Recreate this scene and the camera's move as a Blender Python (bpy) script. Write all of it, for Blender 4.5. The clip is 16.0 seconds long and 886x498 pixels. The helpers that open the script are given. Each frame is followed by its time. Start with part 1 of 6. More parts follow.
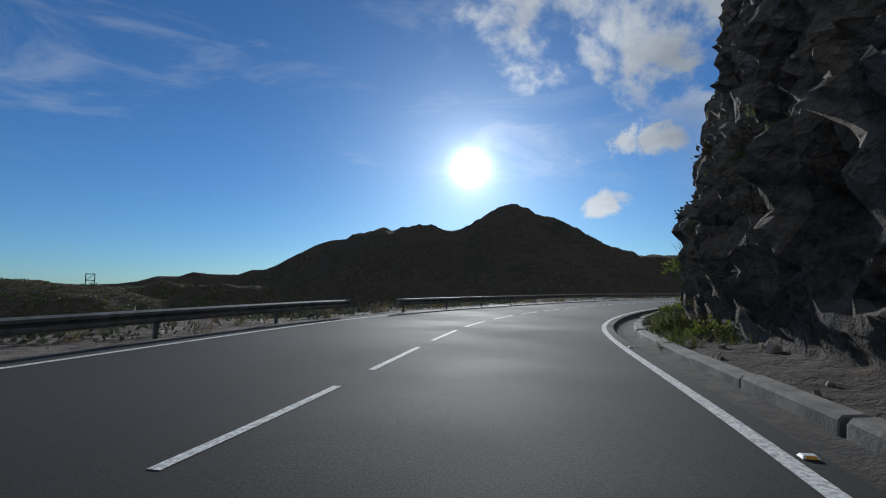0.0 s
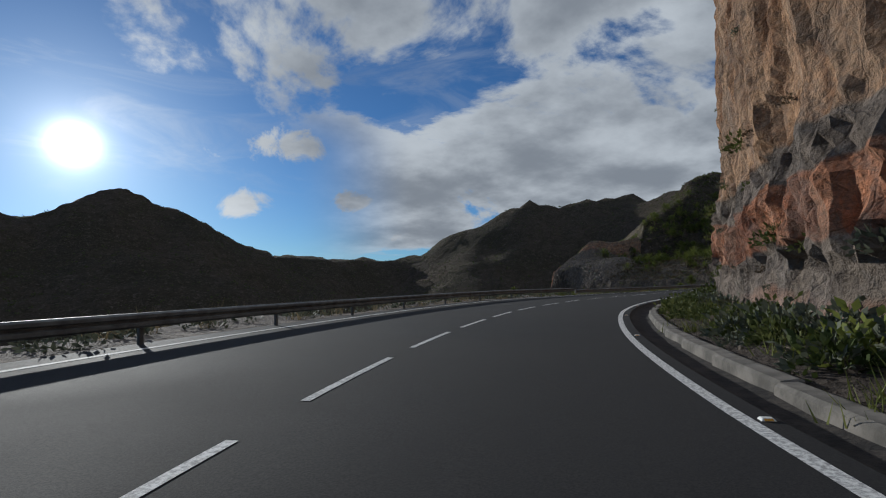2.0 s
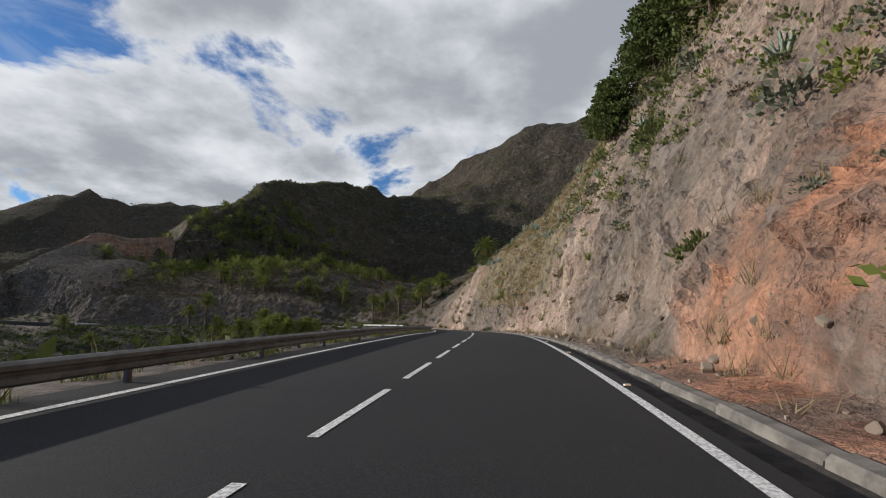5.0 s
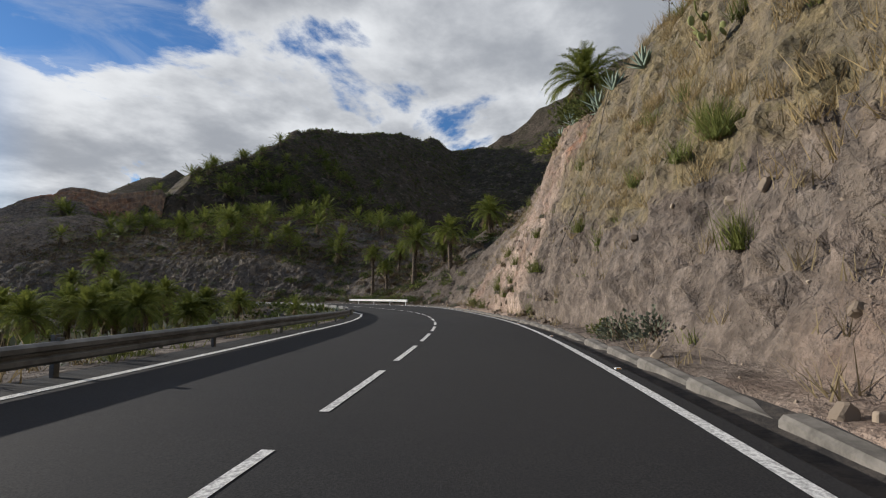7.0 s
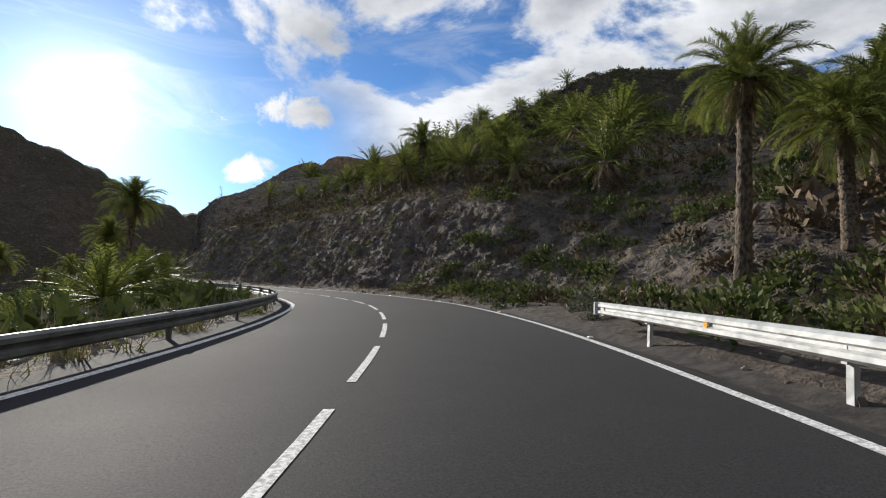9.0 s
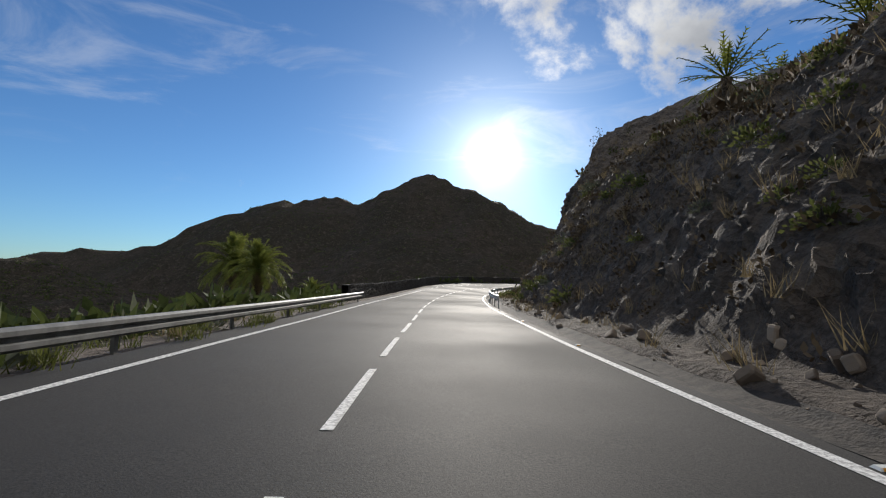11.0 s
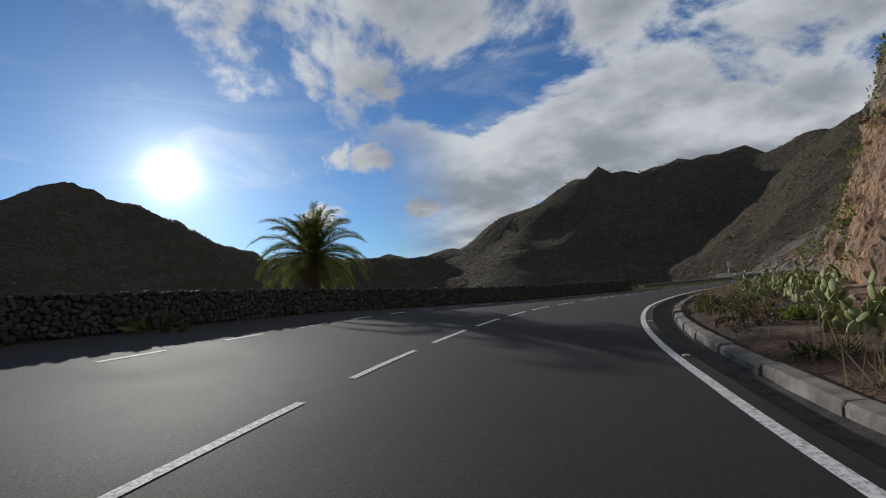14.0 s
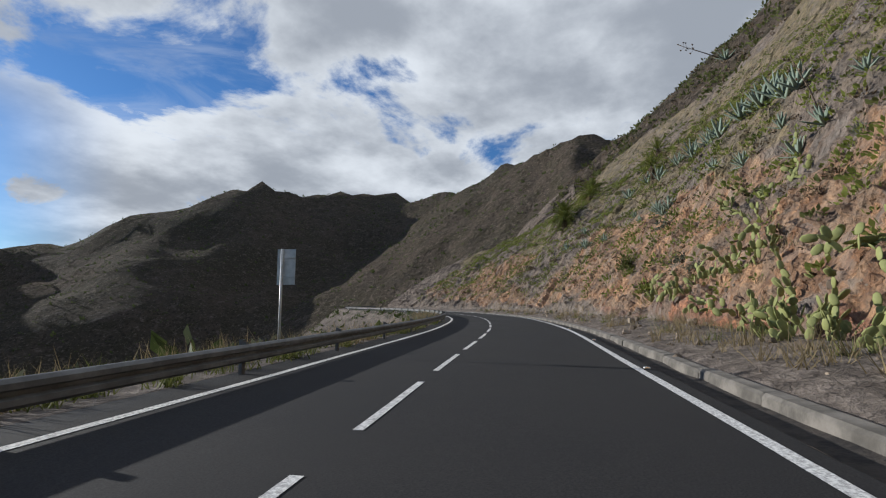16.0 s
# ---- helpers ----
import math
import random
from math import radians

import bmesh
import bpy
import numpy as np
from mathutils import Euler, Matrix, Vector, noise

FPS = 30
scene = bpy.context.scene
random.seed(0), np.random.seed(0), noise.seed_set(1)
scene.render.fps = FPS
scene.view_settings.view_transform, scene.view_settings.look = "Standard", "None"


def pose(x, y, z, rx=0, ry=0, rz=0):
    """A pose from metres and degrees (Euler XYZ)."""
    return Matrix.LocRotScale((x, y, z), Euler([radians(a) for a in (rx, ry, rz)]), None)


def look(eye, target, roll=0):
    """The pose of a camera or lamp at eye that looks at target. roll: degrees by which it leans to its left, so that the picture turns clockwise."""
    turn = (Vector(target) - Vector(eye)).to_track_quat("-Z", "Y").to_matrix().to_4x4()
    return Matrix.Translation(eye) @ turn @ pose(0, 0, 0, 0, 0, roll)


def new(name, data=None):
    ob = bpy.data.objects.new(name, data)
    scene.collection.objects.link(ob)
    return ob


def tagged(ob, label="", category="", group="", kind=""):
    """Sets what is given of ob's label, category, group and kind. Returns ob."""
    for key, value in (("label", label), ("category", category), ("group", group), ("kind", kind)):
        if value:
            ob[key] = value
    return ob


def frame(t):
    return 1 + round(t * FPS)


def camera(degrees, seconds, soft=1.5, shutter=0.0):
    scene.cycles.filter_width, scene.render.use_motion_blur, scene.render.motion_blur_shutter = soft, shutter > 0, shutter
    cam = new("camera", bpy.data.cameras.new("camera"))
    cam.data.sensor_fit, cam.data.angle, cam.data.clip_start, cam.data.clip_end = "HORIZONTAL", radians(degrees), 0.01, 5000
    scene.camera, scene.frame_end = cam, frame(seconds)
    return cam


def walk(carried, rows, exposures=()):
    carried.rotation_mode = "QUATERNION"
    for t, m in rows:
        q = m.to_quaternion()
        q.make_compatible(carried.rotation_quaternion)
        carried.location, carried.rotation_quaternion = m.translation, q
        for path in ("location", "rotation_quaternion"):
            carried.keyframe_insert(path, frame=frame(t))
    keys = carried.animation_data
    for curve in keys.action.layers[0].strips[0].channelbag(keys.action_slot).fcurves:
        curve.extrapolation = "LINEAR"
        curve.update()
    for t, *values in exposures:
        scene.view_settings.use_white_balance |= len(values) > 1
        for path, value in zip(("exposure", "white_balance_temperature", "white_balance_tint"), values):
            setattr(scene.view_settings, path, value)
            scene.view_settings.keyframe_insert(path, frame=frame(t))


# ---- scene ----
cam = camera(84.2, 16.0, soft=1.15)
PATH = [
    (0.00, look((-2.29, 1.12, 1.20), (-5.17, 50.85, 5.49), -0.06)),
    (0.25, look((-1.65, 9.29, 1.20), (-0.00, 59.09, 5.46), -0.68)),
    (0.50, look((-0.12, 17.37, 1.20), (6.14, 66.81, 5.39), -1.17)),
    (0.75, look((2.50, 25.18, 1.20), (13.29, 73.83, 5.32), -1.36)),
    (1.00, look((5.94, 32.66, 1.20), (21.15, 80.12, 5.30), -1.49)),
    (1.25, look((9.92, 39.88, 1.20), (29.23, 85.82, 5.39), -2.04)),
    (1.50, look((14.34, 46.85, 1.20), (37.54, 90.94, 5.48), -2.47)),
    (1.75, look((19.28, 53.45, 1.20), (46.11, 95.45, 5.25), -2.14)),
    (2.00, look((24.78, 59.60, 1.20), (55.02, 99.23, 5.05), -1.77)),
    (2.25, look((30.84, 65.20, 1.20), (64.43, 102.00, 5.29), -1.91)),
    (2.50, look((37.37, 70.21, 1.20), (74.18, 103.79, 5.48), -2.06)),
    (2.75, look((44.36, 74.58, 1.20), (84.30, 104.35, 5.43), -1.75)),
    (3.00, look((51.81, 78.09, 1.20), (94.52, 103.76, 5.30), -1.31)),
    (3.25, look((59.64, 80.68, 1.20), (104.49, 102.46, 4.95), -0.81)),
    (3.50, look((67.74, 82.35, 1.20), (114.24, 100.38, 4.78), -0.39)),
    (3.75, look((75.99, 83.33, 1.20), (123.89, 97.05, 5.27), -0.58)),
    (4.00, look((84.29, 83.83, 1.20), (133.08, 93.73, 5.91), -0.69)),
    (4.25, look((92.63, 83.94, 1.20), (141.69, 91.79, 6.80), 0.22)),
    (4.50, look((100.98, 83.92, 1.20), (150.16, 90.73, 7.19), 0.80)),
    (4.75, look((109.35, 83.81, 1.20), (158.55, 90.32, 7.27), 1.15)),
    (5.00, look((117.74, 83.69, 1.19), (166.95, 90.43, 6.87), 1.28)),
    (5.25, look((126.13, 83.61, 1.10), (175.32, 91.02, 6.07), 1.26)),
    (5.50, look((134.50, 83.63, 0.96), (183.61, 91.99, 5.22), 1.16)),
    (5.75, look((142.87, 83.79, 0.72), (191.84, 93.24, 4.28), 1.05)),
    (6.00, look((151.22, 84.13, 0.44), (199.99, 94.72, 3.51), 1.00)),
    (6.25, look((159.54, 84.69, 0.09), (208.09, 96.28, 2.98), 1.03)),
    (6.50, look((167.80, 85.50, -0.28), (216.13, 97.91, 2.93), 1.03)),
    (6.75, look((176.00, 86.63, -0.69), (224.08, 100.03, 2.37), 0.64)),
    (7.00, look((184.11, 88.04, -1.05), (231.81, 102.81, 1.65), 0.15)),
    (7.25, look((192.14, 89.74, -1.41), (239.29, 106.24, 1.00), -0.29)),
    (7.50, look((200.07, 91.80, -1.77), (246.42, 110.43, 0.35), -0.53)),
    (7.75, look((207.85, 94.32, -2.19), (253.05, 115.61, -0.26), -0.32)),
    (8.00, look((215.42, 97.37, -2.55), (258.95, 121.91, -0.82), 0.28)),
    (8.25, look((222.69, 101.07, -2.89), (263.80, 129.49, -1.53), 1.63)),
    (8.50, look((229.57, 105.47, -3.21), (267.58, 137.93, -2.15), 2.70)),
    (8.75, look((235.91, 110.62, -3.52), (270.24, 146.96, -2.33), 2.23)),
    (9.00, look((241.54, 116.57, -3.80), (271.60, 156.50, -2.40), 1.28)),
    (9.25, look((246.44, 123.16, -4.11), (271.69, 166.29, -2.72), 0.62)),
    (9.50, look((250.56, 130.27, -4.37), (270.55, 176.08, -3.13), 0.18)),
    (9.75, look((253.63, 137.90, -4.63), (267.86, 185.82, -3.18), 0.25)),
    (10.00, look((255.51, 145.92, -4.88), (264.16, 195.15, -3.27), 0.41)),
    (10.25, look((256.45, 154.11, -5.13), (260.38, 203.93, -3.61), 0.43)),
    (10.50, look((256.66, 162.35, -5.42), (256.68, 212.32, -3.69), 0.52)),
    (10.75, look((256.35, 170.58, -5.65), (253.42, 220.44, -3.41), 0.70)),
    (11.00, look((255.70, 178.79, -5.85), (250.71, 228.46, -2.96), 0.88)),
    (11.25, look((254.88, 186.97, -6.02), (248.66, 236.46, -2.41), 1.01)),
    (11.50, look((254.04, 195.14, -6.17), (247.33, 244.49, -1.81), 1.00)),
    (11.75, look((253.30, 203.30, -6.28), (246.73, 252.61, -1.25), 0.78)),
    (12.00, look((252.74, 211.45, -6.35), (246.91, 260.80, -0.78), 0.29)),
    (12.25, look((252.44, 219.61, -6.40), (247.89, 269.04, -0.49), -0.60)),
    (12.50, look((252.50, 227.74, -6.41), (249.84, 277.33, -0.56), -2.32)),
    (12.75, look((252.86, 235.85, -6.41), (253.78, 285.51, -0.67), -3.92)),
    (13.00, look((253.82, 243.90, -6.41), (259.07, 293.31, -0.82), -5.15)),
    (13.25, look((255.72, 251.78, -6.41), (264.74, 300.68, -1.12), -5.41)),
    (13.50, look((258.50, 259.41, -6.41), (271.74, 307.37, -1.45), -5.22)),
    (13.75, look((262.08, 266.72, -6.41), (280.75, 312.86, -1.69), -4.86)),
    (14.00, look((266.66, 273.49, -6.41), (290.74, 317.08, -1.90), -4.48)),
    (14.25, look((272.15, 279.59, -6.41), (300.81, 320.34, -2.13), -4.53)),
    (14.50, look((278.26, 285.07, -6.41), (310.97, 322.66, -2.34), -4.37)),
    (14.75, look((284.84, 289.98, -6.41), (321.24, 324.05, -2.61), -3.11)),
    (15.00, look((291.91, 294.22, -6.41), (331.41, 324.65, -2.71), -1.76)),
    (15.25, look((299.36, 297.76, -6.41), (341.36, 324.59, -2.40), -1.40)),
    (15.50, look((307.10, 300.63, -6.41), (350.96, 324.21, -1.91), -1.20)),
    (15.75, look((315.02, 302.94, -6.41), (360.02, 324.13, -1.36), -0.57)),
    (16.00, look((323.00, 304.98, -6.41), (368.82, 324.19, -0.83), 0.06)),
]
EXPOSURES = [(0.0, -0.38, 5850, 7.0), (1.0, -0.42, 5950, 6.5), (2.0, -0.52, 5980, 7.0), (3.0, -0.15, 6150, 8.5), (3.6, 0.1, 6400, 10.0), (4.2, 0.15, 6422, 10.0), (6.3, 0.2, 6500, 10.0), (7.0, 0.2, 6508, 10.0), (8.0, 0.32, 6521, 10.0), (9.0, 0.42, 6534, 10.0), (10.2, 0.22, 6550, 10.0), (12.3, 0.0, 6450, 10.0), (13.5, -0.2, 6350, 9.0), (14.5, -0.3, 6250, 9.0), (15.5, 0.05, 6183, 9.0), (16.0, 0.15, 6150, 9.0)]
walk(cam, PATH, EXPOSURES)

# ---------------------------------------------------------------- world, sun
SUN_EL = radians(14.3)
world = bpy.data.worlds.new("world")
scene.world = world
world.use_nodes = True
wn, wl = world.node_tree.nodes, world.node_tree.links
wn.clear()


def wnode(kind, **values):
    n = wn.new(kind)
    for k, v in values.items():
        n.inputs[k].default_value = v
    return n


def wmath(op, a, b=None, c=None, clamp=False):
    n = wn.new("ShaderNodeMath")
    n.operation, n.use_clamp = op, clamp
    for i, v in enumerate((a, b, c)):
        if v is None:
            continue
        if isinstance(v, (int, float)):
            n.inputs[i].default_value = v
        else:
            wl.new(v, n.inputs[i])
    return n.outputs[0]


def wrange(v, a, b, lo=0.0, hi=1.0, kind="SMOOTHSTEP"):
    n = wn.new("ShaderNodeMapRange")
    n.interpolation_type = kind
    for i, q in enumerate((a, b, lo, hi)):
        n.inputs[i + 1].default_value = q
    wl.new(v, n.inputs[0])
    return n.outputs[0]


def wmix(fac, a, b):
    n = wn.new("ShaderNodeMix")
    n.data_type = "RGBA"
    wl.new(fac, n.inputs["Factor"])
    for sock, v in ((n.inputs[6], a), (n.inputs[7], b)):
        if isinstance(v, tuple):
            sock.default_value = v
        else:
            wl.new(v, sock)
    return n.outputs[2]


sky = wn.new("ShaderNodeTexSky")
sky.sky_type, sky.sun_disc = "NISHITA", False
sky.sun_elevation, sky.sun_rotation = SUN_EL, 0.0
sky.altitude, sky.air_density, sky.dust_density, sky.ozone_density = 900, 1.0, 0.35, 2.2
coord = wn.new("ShaderNodeTexCoord")
sep = wn.new("ShaderNodeSeparateXYZ")
wl.new(coord.outputs["Generated"], sep.inputs[0])
dx, dy, dz = sep.outputs
# cloud sheet: the way is met with a flat layer, so that clouds flatten towards the horizon
inv = wmath("DIVIDE", 1.0, wmath("ADD", wmath("MAXIMUM", dz, 0.0), 0.24))
comb = wn.new("ShaderNodeCombineXYZ")
wl.new(wmath("MULTIPLY", dx, inv), comb.inputs[0])
wl.new(wmath("MULTIPLY", dy, inv), comb.inputs[1])
big = wnode("ShaderNodeTexNoise", Scale=1.25, Detail=14.0, Roughness=0.6, Distortion=0.35)
wl.new(comb.outputs[0], big.inputs["Vector"])
shade = wnode("ShaderNodeTexNoise", Scale=2.4, Detail=6.0, Roughness=0.55)
wl.new(comb.outputs[0], shade.inputs["Vector"])
azim = wmath("ARCTAN2", dx, dy)
# second range: unseen cloud in the west, added to brighten the shaded cliffs
cover = wmath("MAXIMUM", wrange(azim, -0.30, 0.55, -0.085, 0.16), wrange(azim, -1.0, -1.6, -0.085, 0.14))
dens = wmath("ADD", big.outputs["Fac"], cover)
mask = wmath("MULTIPLY", wrange(dens, 0.535, 0.61), wrange(dz, 0.03, 0.09))
# small fair-weather puffs near the sun: azimuth, height, half width, half height (degrees)
elev = wmath("ARCSINE", dz)
lump = wnode("ShaderNodeTexNoise", Scale=11.0, Detail=10.0, Roughness=0.68, Distortion=0.4)
wl.new(coord.outputs["Generated"], lump.inputs["Vector"])
blob = None
for a, b, w, h in ((19.5, 16.0, 5.5, 2.2), (15.0, 9.4, 3.0, 1.7), (27.0, 10.0, 4.0, 1.9), (34.0, 6.0, 7.0, 1.2)):
    u = wmath("DIVIDE", wmath("SUBTRACT", azim, radians(a)), radians(w))
    v = wmath("DIVIDE", wmath("SUBTRACT", elev, radians(b)), radians(h))
    one = wmath("EXPONENT", wmath("MULTIPLY", wmath("ADD", wmath("MULTIPLY", u, u), wmath("MULTIPLY", v, v)), -1.0))
    blob = one if blob is None else wmath("MAXIMUM", blob, one)
puff = wrange(wmath("ADD", wmath("MULTIPLY", lump.outputs["Fac"], 1.5), wmath("MULTIPLY", blob, 0.6)), 1.0, 1.3)
clear = wmath("MULTIPLY", wrange(azim, 0.35, 0.6, 1.0, 0.0), wrange(elev, 0.26, 0.42, 1.0, 0.0))
mask = wmath("MAXIMUM", wmath("MULTIPLY", mask, wmath("SUBTRACT", 1.0, clear)), puff)
# thin high cirrus
streak = wn.new("ShaderNodeMapping")
streak.inputs["Scale"].default_value, streak.inputs["Rotation"].default_value = (2.2, 2.2, 7.0), (0.25, 0.35, 0.0)
wl.new(coord.outputs["Generated"], streak.inputs["Vector"])
cirrus = wnode("ShaderNodeTexNoise", Scale=1.6, Detail=9.0, Roughness=0.62, Distortion=0.8)
wl.new(streak.outputs[0], cirrus.inputs["Vector"])
mask = wmath("MAXIMUM", mask, wmath("MULTIPLY", wrange(cirrus.outputs["Fac"], 0.5, 0.74), wrange(elev, 0.08, 0.3, 0.0, 0.25)))
sunward = wn.new("ShaderNodeVectorMath")
sunward.operation = "DOT_PRODUCT"
wl.new(coord.outputs["Generated"], sunward.inputs[0])
sunward.inputs[1].default_value = (0.0, math.cos(SUN_EL), math.sin(SUN_EL))
near_sun = wmath("POWER", wmath("MAXIMUM", sunward.outputs["Value"], 0.0), 40.0)
grey = wmix(wrange(wmath("ADD", wmath("MULTIPLY", shade.outputs["Fac"], 0.6), wmath("MULTIPLY", dens, 0.4)), 0.42, 0.68), (6.8, 7.0, 7.25, 1), (3.0, 3.2, 3.55, 1))
bright = wmix(near_sun, grey, (13.0, 12.6, 12.0, 1))
deep = wn.new("ShaderNodeMix")
deep.data_type, deep.blend_type = "RGBA", "MULTIPLY"
deep.inputs["Factor"].default_value = 1.0
deep.inputs[7].default_value = (0.46, 0.71, 1.0, 1)
wl.new(sky.outputs[0], deep.inputs[6])
skymix = wmix(mask, deep.outputs[2], bright)
toward = wmath("MAXIMUM", sunward.outputs["Value"], 0.0)
glow = wmath("MULTIPLY", near_sun, 1.5)
for power, gain in ((3000.0, 36.0), (700.0, 5.0), (170.0, 2.4)):
    glow = wmath("ADD", glow, wmath("MULTIPLY", wmath("POWER", toward, power), gain))
addsun = wn.new("ShaderNodeMix")
addsun.data_type, addsun.blend_type = "RGBA", "ADD"
addsun.inputs["Factor"].default_value = 1.0
gcol = wn.new("ShaderNodeCombineColor")
for k, q in enumerate((1.0, 0.97, 0.92)):
    wl.new(wmath("MULTIPLY", glow, q), gcol.inputs[k])
wl.new(skymix, addsun.inputs[6])
wl.new(gcol.outputs[0], addsun.inputs[7])
bg = wnode("ShaderNodeBackground", Strength=0.105)
wl.new(addsun.outputs[2], bg.inputs["Color"])
wl.new(bg.outputs[0], wn.new("ShaderNodeOutputWorld").inputs["Surface"])

sun = new("sun", bpy.data.lights.new("sun", "SUN"))
sun.data.energy, sun.data.angle, sun.data.color = 5.0, radians(0.55), (1.0, 0.945, 0.86)
sun.matrix_world = look((0, 300, 300 * math.tan(SUN_EL)), (0, 0, 0))

# ---------------------------------------------------------------- materials


class Mat:
    """A small builder for procedural materials."""

    def __init__(self, name, rough=0.8, metal=0.0, spec=0.3):
        self.m = bpy.data.materials.new(name)
        self.m.use_nodes = True
        self.t = self.m.node_tree
        self.b = self.t.nodes["Principled BSDF"]
        self.b.inputs["Roughness"].default_value = rough
        self.b.inputs["Metallic"].default_value = metal
        self.b.inputs["Specular IOR Level"].default_value = spec
        self.co = self.t.nodes.new("ShaderNodeTexCoord").outputs["Object"]

    def put(self, v, sock):
        if isinstance(v, (int, float, tuple)):
            sock.default_value = v if not isinstance(v, tuple) or len(v) == 4 else (*v, 1)
        else:
            self.t.links.new(v, sock)

    def noise(self, scale, detail=4.0, rough=0.55, vec=None, dist=0.0):
        n = self.t.nodes.new("ShaderNodeTexNoise")
        for k, v in (("Scale", scale), ("Detail", detail), ("Roughness", rough), ("Distortion", dist)):
            n.inputs[k].default_value = v
        self.t.links.new(vec or self.co, n.inputs["Vector"])
        return n.outputs["Fac"]

    def voronoi(self, scale, feature="F1", vec=None, out="Distance"):
        n = self.t.nodes.new("ShaderNodeTexVoronoi")
        n.feature = feature
        n.inputs["Scale"].default_value = scale
        self.t.links.new(vec or self.co, n.inputs["Vector"])
        return n.outputs[out]

    def stretch(self, sx, sy, sz):
        n = self.t.nodes.new("ShaderNodeMapping")
        n.inputs["Scale"].default_value = (sx, sy, sz)
        self.t.links.new(self.co, n.inputs["Vector"])
        return n.outputs[0]

    def ramp(self, v, a, b, lo=0.0, hi=1.0):
        n = self.t.nodes.new("ShaderNodeMapRange")
        n.interpolation_type = "SMOOTHSTEP"
        for i, q in enumerate((a, b, lo, hi)):
            n.inputs[i + 1].default_value = q
        self.t.links.new(v, n.inputs[0])
        return n.outputs[0]

    def mix(self, fac, a, b, mode="MIX"):
        n = self.t.nodes.new("ShaderNodeMix")
        n.data_type, n.blend_type = "RGBA", mode
        self.put(fac, n.inputs["Factor"])
        self.put(a, n.inputs[6])
        self.put(b, n.inputs[7])
        return n.outputs[2]

    def math(self, op, a, b):
        n = self.t.nodes.new("ShaderNodeMath")
        n.operation = op
        self.put(a, n.inputs[0])
        self.put(b, n.inputs[1])
        return n.outputs[0]

    def attr(self, name):
        n = self.t.nodes.new("ShaderNodeAttribute")
        n.attribute_name = name
        return n.outputs["Fac"]

    def random(self):
        return self.t.nodes.new("ShaderNodeObjectInfo").outputs["Random"]

    def island(self):
        return self.t.nodes.new("ShaderNodeNewGeometry").outputs["Random Per Island"]

    def color(self, v):
        self.put(v, self.b.inputs["Base Color"])
        return self

    def bump(self, v, strength, dist):
        n = self.t.nodes.new("ShaderNodeBump")
        n.inputs["Strength"].default_value, n.inputs["Distance"].default_value = strength, dist
        self.t.links.new(v, n.inputs["Height"])
        self.t.links.new(n.outputs[0], self.b.inputs["Normal"])
        return self


